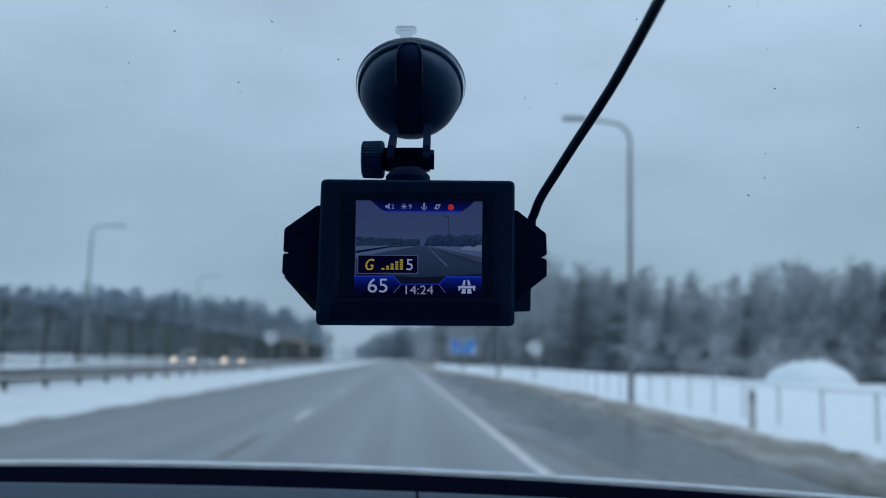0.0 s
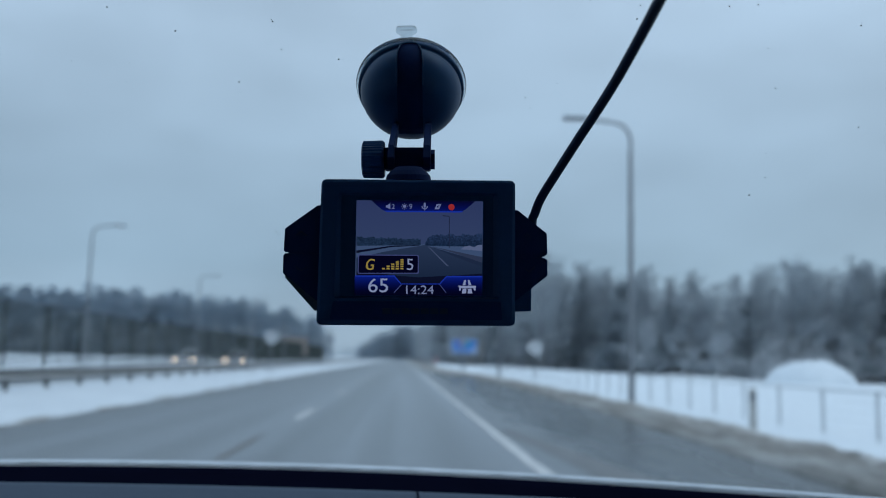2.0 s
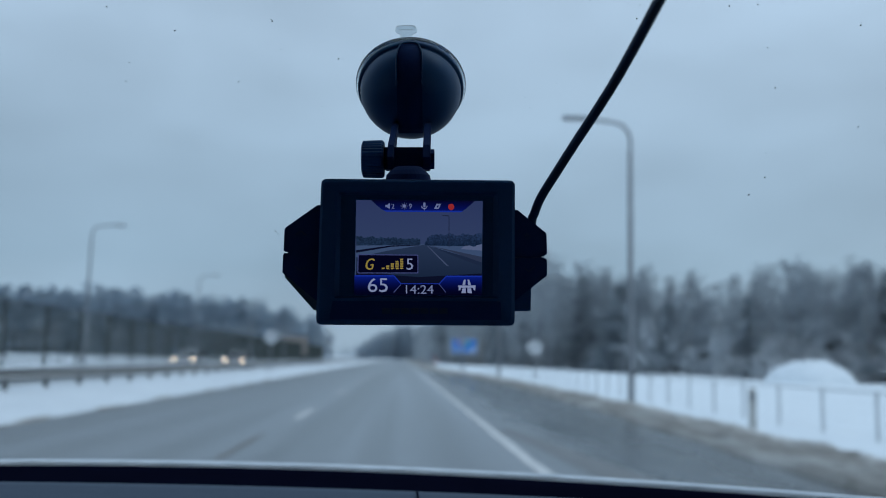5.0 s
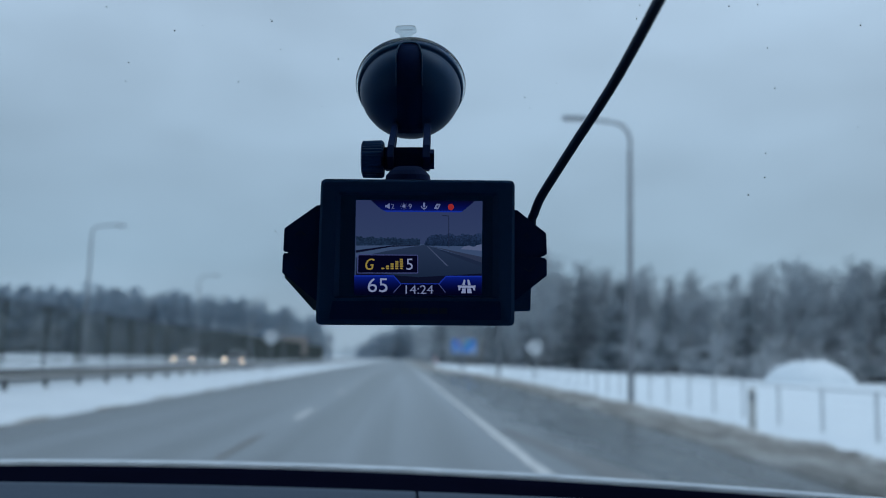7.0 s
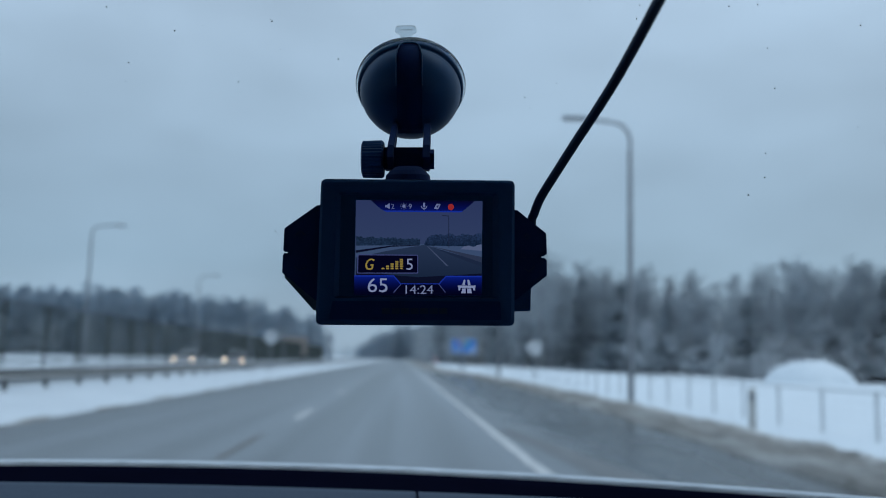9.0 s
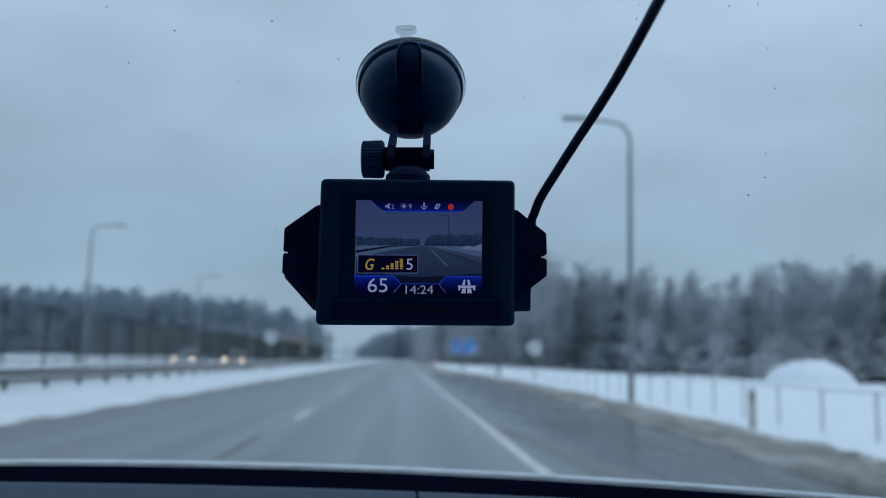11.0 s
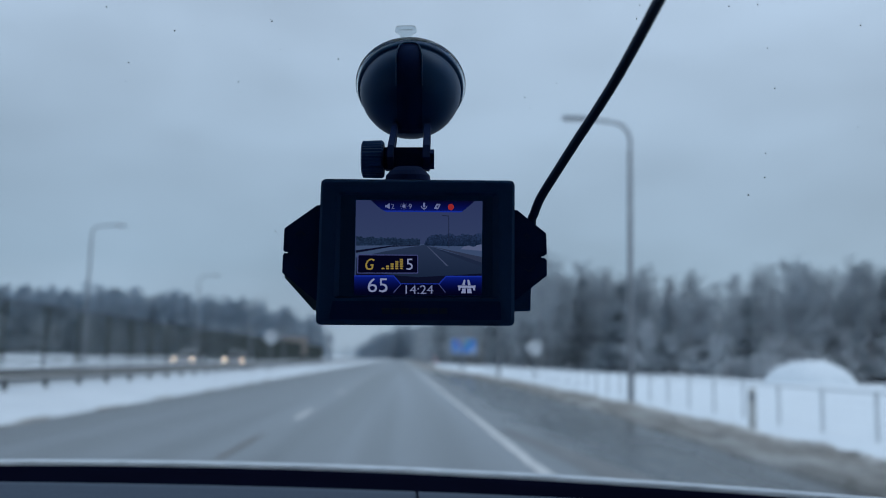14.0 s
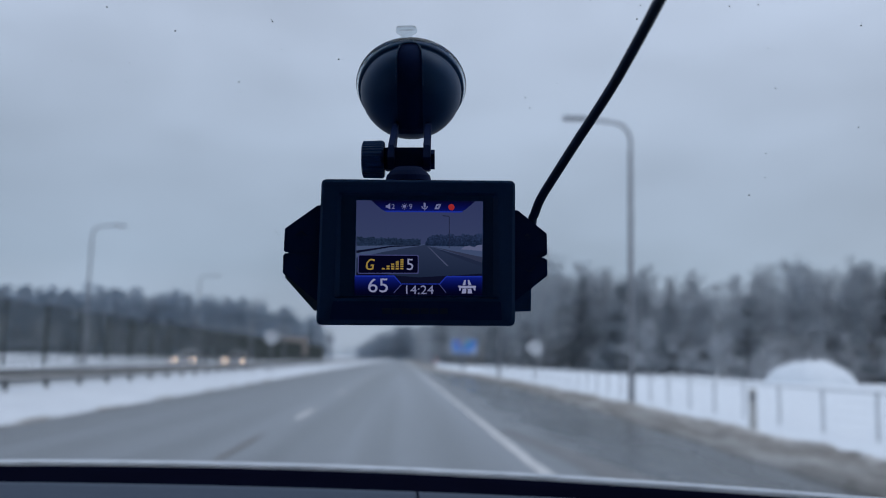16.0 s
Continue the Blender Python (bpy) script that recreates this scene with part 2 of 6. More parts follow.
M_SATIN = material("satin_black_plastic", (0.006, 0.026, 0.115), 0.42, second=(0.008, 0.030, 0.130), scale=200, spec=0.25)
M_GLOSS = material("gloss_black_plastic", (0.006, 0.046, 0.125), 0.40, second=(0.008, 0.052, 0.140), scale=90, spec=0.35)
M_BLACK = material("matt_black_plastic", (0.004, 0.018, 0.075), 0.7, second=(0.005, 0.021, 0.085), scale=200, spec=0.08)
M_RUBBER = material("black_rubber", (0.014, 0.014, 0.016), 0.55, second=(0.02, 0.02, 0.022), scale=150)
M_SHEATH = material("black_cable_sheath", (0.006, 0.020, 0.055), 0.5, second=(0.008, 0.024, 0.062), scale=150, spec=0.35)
# a bluish sheen tinted into the same plastics
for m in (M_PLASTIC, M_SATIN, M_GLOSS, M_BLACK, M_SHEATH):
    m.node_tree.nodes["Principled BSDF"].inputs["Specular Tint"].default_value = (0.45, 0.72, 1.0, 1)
M_HUMP = material("dark_grey_plastic", (0.035, 0.075, 0.13), 0.5, second=(0.045, 0.09, 0.15), scale=200, spec=0.4)
M_LOGO = material("dark_grey_print", (0.010, 0.036, 0.100), 0.42, scale=100, spec=0.3)
# grey dashboard, its colour shifted blue for the same veil
M_DASH = material("grey_dash_plastic", (0.048, 0.070, 0.105), 0.8, second=(0.038, 0.058, 0.09), scale=120, fine=0.2, bump=0.15, spec=0.15)
M_TRIM = material("grey_cabin_lining", (0.085, 0.092, 0.105), 0.9, second=(0.065, 0.07, 0.08), scale=30)
M_FRIT = material("black_glass_border", (0.003, 0.004, 0.012), 1.0, scale=40, spec=0.0)
M_SLUSH = material("grey_slush", (0.52, 0.58, 0.64), 0.5, second=(0.34, 0.39, 0.44), scale=60, bump=0.3)
M_STAIN = material("blue_paint_stain", (0.035, 0.055, 0.16), 0.5, second=(0.06, 0.075, 0.13), scale=3.0)
M_STAIN_TAR = material("dark_tar", (0.115, 0.105, 0.090), 0.5, second=(0.085, 0.078, 0.068), scale=5.0)
M_OLDPAINT = material("worn_off_paint", (0.17, 0.175, 0.18), 0.45, second=(0.07, 0.073, 0.077), scale=3.0, fine=0.5)
M_GRIT = material("gritty_slush", (0.24, 0.22, 0.19), 0.8, second=(0.12, 0.11, 0.10), scale=2.0, bump=0.3)
M_CARPAINT = material("grey_car_paint", (0.10, 0.11, 0.12), 0.3, scale=5)
M_GLASS = windscreen_material()
M_CLEAR = clear_plastic_material()
M_DIRT = material("dried_dirt", (0.02, 0.022, 0.024), 0.9, scale=400)
M_FAINT = windscreen_material()
M_FAINT.name = "thin_dried_spray"
M_FAINT.node_tree.nodes["Transparent BSDF"].inputs["Color"].default_value = (0.72, 0.76, 0.80, 1)
M_BLUE = material("blue_sign_sheeting", (0.010, 0.19, 0.58), 0.6, second=(0.008, 0.165, 0.52), scale=2.0, spec=0.2)
M_WHITE = material("white_sign_sheeting", (0.72, 0.73, 0.74), 0.5, second=(0.6, 0.61, 0.62), scale=4.0)
M_RED = material("red_sign_sheeting", (0.52, 0.03, 0.03), 0.5, second=(0.42, 0.025, 0.025), scale=4.0)
M_GREEN = material("green_sign_sheeting", (0.02, 0.34, 0.10), 0.5, second=(0.02, 0.28, 0.08), scale=4.0)
M_BROWN = material("weathered_brown_board", (0.30, 0.255, 0.23), 0.8, second=(0.23, 0.20, 0.185), scale=0.8, bump=0.1)
M_MESH = material("dark_green_wire", (0.030, 0.042, 0.040), 0.6, second=(0.045, 0.056, 0.054), scale=3.0)
M_GUIDE = material("grey_plastic_post", (0.48, 0.485, 0.47), 0.7, second=(0.36, 0.36, 0.345), scale=4.0)
M_POST = material("weathered_post", (0.16, 0.15, 0.14), 0.8, second=(0.10, 0.09, 0.085), scale=4.0)


# ---- mesh helpers ----
def link(bm, name, mats, parent=None, label="", smooth=False):
    me = bpy.data.meshes.new(name)
    bm.normal_update()
    bm.to_mesh(me)
    bm.free()
    if smooth:
        me.shade_smooth()
    for m in mats if isinstance(mats, (list, tuple)) else (mats,):
        me.materials.append(m)
    ob = new(name, me)
    if parent is not None:
        ob.parent = parent
    if label:
        tagged(ob, label)
    return ob


def part(name, bm, mat, parent, label="", smooth=False):
    return link(bm, name, mat, parent, label, smooth)


def from_lists(name, verts, faces, mat, parent=None, label="", smooth=False):
    me = bpy.data.meshes.new(name)
    me.from_pydata(verts, [], faces)
    me.update()
    if smooth:
        me.shade_smooth()
    me.materials.append(mat)
    ob = new(name, me)
    if parent is not None:
        ob.parent = parent
    if label:
        tagged(ob, label)
    return ob


def root(name, m, label, category, group="", kind=""):
    e = new(name)
    e.empty_display_size = 0.05
    e.matrix_world = m
    return tagged(e, label, category, group, kind)


def box(bm, x0, x1, y0, y1, z0, z1, bevel=0.0):
    r = bmesh.ops.create_cube(bm, size=1.0)
    for v in r["verts"]:
        v.co = Vector(((x0 + x1) / 2 + v.co.x * (x1 - x0), (y0 + y1) / 2 + v.co.y * (y1 - y0), (z0 + z1) / 2 + v.co.z * (z1 - z0)))
    if bevel:
        edges = {e for v in r["verts"] for e in v.link_edges}
        bmesh.ops.bevel(bm, geom=list(edges), offset=bevel, segments=2, affect='EDGES')
    return bm


def prism(bm, outline, z0, z1, bevel=0.0, segments=2):
    """An outline in x, y, drawn out from z0 (back) to z1 (front), with its front and back rims rounded."""
    lo = [bm.verts.new((x, y, z0)) for x, y in outline]
    hi = [bm.verts.new((x, y, z1)) for x, y in outline]
    n = len(outline)
    bm.faces.new(lo[::-1])
    top = bm.faces.new(hi)
    for i in range(n):
        bm.faces.new((lo[i], lo[(i + 1) % n], hi[(i + 1) % n], hi[i]))
    bmesh.ops.recalc_face_normals(bm, faces=bm.faces[:])
    if bevel:
        bmesh.ops.bevel(bm, geom=list(top.edges), offset=bevel, segments=segments, affect='EDGES')
    return bm


def rod(bm, p, q, r0, r1=None, sides=12, caps=True):
    """A round bar from p to q."""
    p, q = Vector(p), Vector(q)
    r1 = r0 if r1 is None else r1
    turn = (q - p).to_track_quat('Z', 'Y').to_matrix()
    rings = []
    for c, r in ((p, r0), (q, r1)):
        rings.append([bm.verts.new(c + turn @ Vector((r * math.cos(2 * math.pi * i / sides), r * math.sin(2 * math.pi * i / sides), 0))) for i in range(sides)])
    for i in range(sides):
        bm.faces.new((rings[0][i], rings[0][(i + 1) % sides], rings[1][(i + 1) % sides], rings[1][i]))
    if caps:
        bm.faces.new(rings[0][::-1])
        bm.faces.new(rings[1])
    return bm


def tube(bm, pts, r, sides=12):
    """A round tube along points; r: one radius, or one for each point."""
    pts = [Vector(p) for p in pts]
    rs = r if isinstance(r, (list, tuple)) else [r] * len(pts)
    rings, side = [], None
    for i, p in enumerate(pts):
        d = (pts[min(i + 1, len(pts) - 1)] - pts[max(i - 1, 0)]).normalized()
        if side is None:
            side = d.orthogonal().normalized()
        side = (side - d * side.dot(d)).normalized()
        up = d.cross(side)
        rings.append([bm.verts.new(p + rs[i] * (math.cos(a) * side + math.sin(a) * up)) for a in (2 * math.pi * k / sides for k in range(sides))])
    for a, b in zip(rings, rings[1:]):
        for k in range(sides):
            bm.faces.new((a[k], a[(k + 1) % sides], b[(k + 1) % sides], b[k]))
    bm.faces.new(rings[0][::-1])
    bm.faces.new(rings[-1])
    return bm


def smooth_line(pts, steps=8):
    """Points along a Catmull-Rom curve."""
    pts = [Vector(p) for p in pts]
    out = []
    for i in range(len(pts) - 1):
        a, b, c, d = pts[max(i - 1, 0)], pts[i], pts[i + 1], pts[min(i + 2, len(pts) - 1)]
        for k in range(steps):
            t = k / steps
            out.append(0.5 * ((2 * b) + (c - a) * t + (2 * a - 5 * b + 4 * c - d) * t * t + (3 * b - a - 3 * c + d) * t ** 3))
    return out + [pts[-1]]


def rounded(corners, r, steps=5):
    """An outline with its corners rounded by r."""
    out, n = [], len(corners)
    for i in range(n):
        p, a, b = Vector(corners[i]), Vector(corners[i - 1]), Vector(corners[(i + 1) % n])
        u, v = (a - p).normalized(), (b - p).normalized()
        for k in range(steps + 1):
            t = k / steps
            q = (1 - t) ** 2 * (p + u * r) + 2 * t * (1 - t) * p + t * t * (p + v * r)
            out.append((q.x, q.y))
    return out


def lettering(text, size, width=None, bold=0.0, slant=0.0):
    """A flat mesh of the built-in font, its lower left corner at the origin, as high as size (and as wide as width)."""
    cu = bpy.data.curves.new("text", 'FONT')
    cu.body, cu.shear, cu.fill_mode = text, slant, 'FRONT'
    ob = bpy.data.objects.new("text", cu)
    me = bpy.data.meshes.new_from_object(ob)
    bm = bmesh.new()
    bm.from_mesh(me)
    bpy.data.objects.remove(ob)
    bpy.data.curves.remove(cu)
    bpy.data.meshes.remove(me)
    xs, ys = [v.co.x for v in bm.verts], [v.co.y for v in bm.verts]
    k = size / (max(ys) - min(ys))
    kx = width / (max(xs) - min(xs)) if width else k
    x0, y0 = min(xs), min(ys)
    for v in bm.verts:
        v.co = Vector(((v.co.x - x0) * kx, (v.co.y - y0) * k, 0))
    if bold:
        faces = bm.faces[:]
        for dx in (-bold, bold):
            made = bmesh.ops.duplicate(bm, geom=faces)
            bmesh.ops.translate(bm, verts=[g for g in made["geom"] if isinstance(g, bmesh.types.BMVert)], vec=(dx * size, 0, abs(dx) * 0.002))
    return bm


def shifted(bm, x, y, z):
    bmesh.ops.translate(bm, verts=bm.verts[:], vec=(x, y, z))
    return bm


def scaled(bm, k):
    bmesh.ops.scale(bm, verts=bm.verts[:], vec=(k, k, k))
    return bm


def flat(outline, z):
    bm = bmesh.new()
    bm.faces.new([bm.verts.new((x, y, z)) for x, y in outline])
    bm.normal_update()
    if bm.faces[:][0].normal.z < 0:
        bmesh.ops.reverse_faces(bm, faces=bm.faces[:])
    bmesh.ops.triangulate(bm, faces=bm.faces[:])
    return bm


# ---- setting: ground, carriageways, banks ----
ROAD_L, ROAD_R, ROAD_A, ROAD_B = -6.9, 2.9, -330.0, 620.0


def sheet(name, xs, ys, height, mat, label, category, parent=None, smooth=True):
    verts = [(x, y, height(x, y)) for y in ys for x in xs]
    n = len(xs)
    faces = [(j * n + i, j * n + i + 1, (j + 1) * n + i + 1, (j + 1) * n + i) for j in range(len(ys) - 1) for i in range(n - 1)]
    ob = from_lists(name, verts, faces, mat, parent, smooth=smooth)
    return tagged(ob, label, category, kind="structure")


def steps(a, b, n):
    return [a + (b - a) * i / n for i in range(n + 1)]


def field_height(x, y):
    if ROAD_L - 1 < x < (ROAD_R + 1 if y > 8 else 5.6) or -19.2 < x < -12.2:
        return -0.12
    v = 0.22 * noise.noise(Vector((x * 0.06, y * 0.05, 3))) + 0.05 * noise.noise(Vector((x * 0.5, y * 0.4, 8)))
    t = min(max((x - 9) / 30, 0), 1)
    return 0.06 + v * min(1.0, (abs(x) - 3) / 12) - 0.75 * t * t * (3 - 2 * t) - (0.6 * min(max((-26 - x) / 20, 0), 1)) - (1.1 * min(max((x - 46) / 12, 0), 1) * min(max(y / 20, 0), 1))


ground_xs = [-2500, -900, -300, -160, -110, -80] + steps(-60, -22, 19) + [-19.7, -19.1, -12.3, -12.0, -10, -9, -7.9, -7.8, 3.8, 3.95] + steps(5, 45, 32) + [48, 51, 54, 57, 60, 90, 140, 260, 800, 2500]
ground_ys = [-2500, -900, -400] + steps(-300, -40, 40) + [-31, -22] + steps(-18, 110, 104) + steps(120, 620, 50) + [800, 1300, 3500]
sheet("ground", ground_xs, ground_ys, field_height, M_SNOW, "open snow-covered ground beside the highway", "snow field")

road = sheet("road", steps(ROAD_L, ROAD_R, 6), steps(ROAD_A, ROAD_B, 60), lambda x, y: 0.0, M_ASPHALT,
             "wet grey asphalt carriageway with worn lane markings", "road")
sheet("road_opposite", steps(-19.0, -12.2, 4), steps(ROAD_A, ROAD_B, 40), lambda x, y: 0.02, M_ASPHALT,
      "wet grey asphalt carriageway beyond the central rail", "road")


def bank_height(x, y):
    """The ploughed ridge on the near side: rises from the asphalt, falls to the field."""
    u = (x - 2.45) / 3.6
    rise = math.sin(math.pi * min(max(u, 0), 1) ** 0.75) * 0.16
    lumps = 0.07 * noise.noise(Vector((x * 0.9, y * 0.55, 1))) + 0.06 * noise.noise(Vector((x * 2.6, y * 1.9, 5))) + 0.05 * noise.noise(Vector((x * 6, y * 5, 9)))
    edge = min(1.0, max(u, 0) * 6) * min(1.0, max(1 - u, 0) * 5)
    return 0.012 + rise + lumps * edge + 0.08 * max(u, 0)


def shoulder(y):
    """Extra width of the asphalt before the slip lane ends."""
    table = ((-330, 1.95), (-76, 1.95), (-54, 2.40), (-38, 2.50), (-22, 2.15), (-6, 1.05), (12, 0.0), (900, 0.0))
    for (a, u), (b, v) in zip(table, table[1:]):
        if y <= b:
            t = (y - a) / (b - a)
            return u + (v - u) * t * t * (3 - 2 * t)
    return 0.0


def bank_width(y):
    t = min(max((10 - y) / 30, 0), 1)
    return 2.5 - 1.2 * t * t * (3 - 2 * t)


def bank_x(u, y):
    return 2.5 + shoulder(y) + 0.14 * noise.noise(Vector((0, y * 0.4, 2))) * (1 - u) + u * bank_width(y)


def make_bank(name, y0, y1, n, label):
    us = steps(0, 1, 26)
    ys = steps(y0, y1, n)
    verts = [(bank_x(u, y), y, bank_height(2.45 + 3.6 * u, y) - (0.25 if u == 1 else 0.02 if u == 0 else 0)) for y in ys for u in us]
    k = len(us)
    faces = [(j * k + i, j * k + i + 1, (j + 1) * k + i + 1, (j + 1) * k + i) for j in range(len(ys) - 1) for i in range(k - 1)]
    ob = from_lists(name, verts, faces, M_BANK, smooth=True)
    ob.data.attributes.new("across", 'FLOAT', 'POINT').data.foreach_set("value", [u for _ in ys for u in us])
    return tagged(ob, label, "snow bank", kind="structure")


verts = [p for y in steps(-330, 12, 60) for p in ((2.88, y, 0.002), (2.9 + shoulder(y) + 0.7, y, 0.002))]
tagged(from_lists("slip_lane", verts, [(2 * i, 2 * i + 1, 2 * i + 3, 2 * i + 2) for i in range(60)], M_ASPHALT), "wet asphalt slip lane narrowing into the road", "road", kind="structure")
make_bank("snow_bank", -320, -80, 220, "dirty ploughed snow ridge along the slip lane")
make_bank("snow_bank", -80, -14, 420, "dirty ploughed snow ridge along the asphalt edge")
make_bank("snow_bank", -14, 60, 300, "dirty ploughed snow ridge along the asphalt edge")
make_bank("snow_bank", 60, 620, 280, "dirty ploughed snow ridge along the asphalt edge")


def median_height(x, y):
    u = (x + 12.4) / 6.25
    return 0.01 + math.sin(math.pi * min(max(u, 0), 1)) ** 0.6 * (0.20 + 0.05 * noise.noise(Vector((x, y * 0.3, 4))) + 0.025 * noise.noise(Vector((x * 3, y * 1.2, 7))))


for a, b, n in ((-300, -90, 110), (-90, 10, 70), (10, 120, 130), (120, 620, 120)):
    sheet("snow_median", steps(-12.4, -6.15, 18), steps(a, b, n), median_height, M_DIRTY, "grey-splashed snow strip between the carriageways", "snow median")


# ---- road markings ----
def mark(name, x0, x1, y0, y1, wear=0.03, seed=0):
    """A painted mark with slightly ragged edges."""
    rnd = random.Random(seed)
    n = max(2, int((y1 - y0) / 0.5))
    ys = steps(y0, y1, n)
    verts = [v for y in ys for v in ((x0 + rnd.uniform(-wear, wear), y, 0.005), (x1 + rnd.uniform(-wear, wear), y, 0.005))]
    faces = [(2 * i, 2 * i + 1, 2 * i + 3, 2 * i + 2) for i in range(n)]
    return from_lists(name, verts, faces, M_PAINT, road)


for i in range(26):
    mark("lane_dash", -2.03, -1.88, 8.4 + 12 * (i - 6), 11.6 + 12 * (i - 6), 0.02, i)
for a, b in ((-74, 2), (2, 80), (80, 400)):
    mark("edge_line", 1.50, 1.65, a, b, 0.02, int(a) + 500)
for i in range(7):
    mark("crossing_stripe", -5.6 + i * 1.05, -5.05 + i * 1.05, -87.6, -84.0, 0.03, 60 + i)
for i in range(12):
    mark("lane_dash", 1.62, 1.80, -226 + 10 * i, -224.4 + 10 * i, 0.02, 80 + i)
def patch(name, x, y, sx, sy, mat, seed, n=22):
    """A thin ragged patch lying on the asphalt."""
    vs = [(x + sx * math.cos(a) * (1 + 0.35 * noise.noise(Vector((math.cos(a) * 2, math.sin(a) * 2, seed)))), y + sy * math.sin(a) * (1 + 0.35 * noise.noise(Vector((math.sin(a) * 2, math.cos(a) * 2, seed)))), 0.006)
          for a in (6.28319 * k / n for k in range(n))]
    return from_lists(name, vs, [tuple(range(n))], mat, road)


old = from_lists("old_paint", [(1.70, -65.5, 0.005), (1.95, -65.5, 0.005), (1.92, -68.5, 0.005), (2.32, -68.5, 0.005), (2.20, -73.5, 0.005), (2.85, -73.5, 0.005)],
                 [(2, 3, 1, 0), (4, 5, 3, 2)], M_OLDPAINT, road)
patch("tar_patch", -2.05, -69.0, 0.05, 1.9, M_STAIN_TAR, 5.3)
patch("blue_paint_patch", 2.25, -2.6, 0.28, 2.4, M_STAIN, 3.1)
slush_ys = steps(-88, 200, 200)
verts = [p for y in slush_ys for p in ((-6.60, y, 0.04), (-6.29 + 0.06 * noise.noise(Vector((0, y * 0.7, 1))), y, 0.035), (-6.12 + 0.07 * noise.noise(Vector((3, y * 0.5, 1))), y, 0.004))]
tagged(from_lists("slush_edge", verts, [(3 * i + j, 3 * i + j + 1, 3 * i + j + 4, 3 * i + j + 3) for i in range(200) for j in range(2)], M_GRIT, smooth=True), "thin brown slush along the median snow", "slush", kind="structure")
mark("stop_line", -6.0, 2.6, -96.8, -96.3, 0.02, 7)


# ---- crash barriers ----
def barrier(label, x, y0, y1, ramp=False, step=4.0, face=1):
    """A W-profile steel rail on posts; ramp: its near end bends down into the snow."""
    r = root("crash_barrier", pose(x, y0, 0), label, "crash barrier", "barriers along the road")
    # one profile point per row: outward offset, height
    prof = [(0.0, 0.0), (0.06, 0.03), (0.08, 0.07), (0.0, 0.13), (0.0, 0.18), (0.08, 0.24), (0.06, 0.28), (0.0, 0.31)]
    length = y1 - y0
    ys = ([0, 2, 4, 6, 8, 10, 12] if ramp else [0]) + [v for v in steps(0, length, max(2, int(length / 12))) if v > (12 if ramp else 0)]

    def base(y):
        return 0.45 * (min(1.0, y / 12.0) if ramp else 1.0) - (0.22 * (1 - min(1.0, y / 12.0)) if ramp else 0)
    verts, faces = [], []
    for off in (0.0, -0.006):
        s = len(verts)
        for y in ys:
            for dx, z in prof:
                verts.append(((dx + off) * -face, y, base(y) + z))
        k = len(prof)
        for j in range(len(ys) - 1):
            for i in range(k - 1):
                f = (s + j * k + i, s + j * k + i + 1, s + (j + 1) * k + i + 1, s + (j + 1) * k + i)
                faces.append(f if (off == 0) == (face > 0) else f[::-1])
    from_lists("rail", verts, faces, M_RAIL, r)
    # snow lying along the top edge
    bm = bmesh.new()
    for a, b in zip(ys, ys[1:]):
        rod(bm, (-0.01 * face, a, base(a) + 0.312), (-0.01 * face, b, base(b) + 0.312), 0.035, sides=6, caps=False)
    part("snow_cap", bm, M_SNOW, r, "thin white line of snow on the rail")
    post = None
    y = 2.4
    while y < length:
        if post is None:
            bm = bmesh.new()
            box(bm, -0.05, 0.05, -0.03, 0.03, -0.9, 0.27)
            post = part("post", bm, M_RAIL, r)
        else:
            p = post.copy()
            scene.collection.objects.link(p)
            post = p
            post.parent = r
        post.location = (0.07 * face, y, base(y))
        y += step
    return r


barrier("grey steel crash barrier along the snowy median", -9.3, -20, 100, face=-1)
barrier("grey steel crash barrier along the snowy median", -9.3, 100, 400, step=8.0, face=-1)
barrier("grey steel crash barrier rising out of the median snow", -9.3, -74, -20, ramp=True, step=2.5, face=-1)
barrier("grey steel crash barrier along the snowy median", -9.3, -300, -115, step=4.0, face=-1)
barrier("grey steel crash barrier with its end sunk in snow", 4.7, 42, 140, ramp=True, step=4.0)
barrier("grey steel crash barrier running along the forest", 4.7, 140, 400, step=8.0)
barrier("grey steel crash barrier beside the snow heaps", 6.05, -206, -91, ramp=True, step=4.0)


# ---- trees ----
class Wood:
    """Gathers the limbs and twigs of trees as plain lists."""

    def __init__(self):
        self.v, self.f = [], []

    def limb(self, pts, r0, r1, sides=5):
        base = len(self.v)
        n = len(pts)
        for i, p in enumerate(pts):
            r = r0 + (r1 - r0) * i / (n - 1)
            d = (pts[min(i + 1, n - 1)] - pts[max(i - 1, 0)]).normalized()
            a = d.orthogonal().normalized()
            b = d.cross(a)
            for k in range(sides):
                t = 2 * math.pi * k / sides
                self.v.append(p + r * (math.cos(t) * a + math.sin(t) * b))
        for i in range(n - 1):
            for k in range(sides):
                self.f.append((base + i * sides + k, base + i * sides + (k + 1) % sides, base + (i + 1) * sides + (k + 1) % sides, base + (i + 1) * sides + k))

    def sliver(self, p, q, w, rnd):
        """A twig: a narrow, folded blade."""
        d = (q - p)
        a = d.orthogonal().normalized()
        a.rotate(Matrix.Rotation(rnd.uniform(0, 6.28), 3, d.normalized()))
        s = len(self.v)
        m = p.lerp(q, 0.5) + a * w
        self.v += [p, m, q, p.lerp(q, 0.5) - a.cross(d.normalized()) * w]
        self.f += [(s, s + 1, s + 2), (s, s + 2, s + 3)]


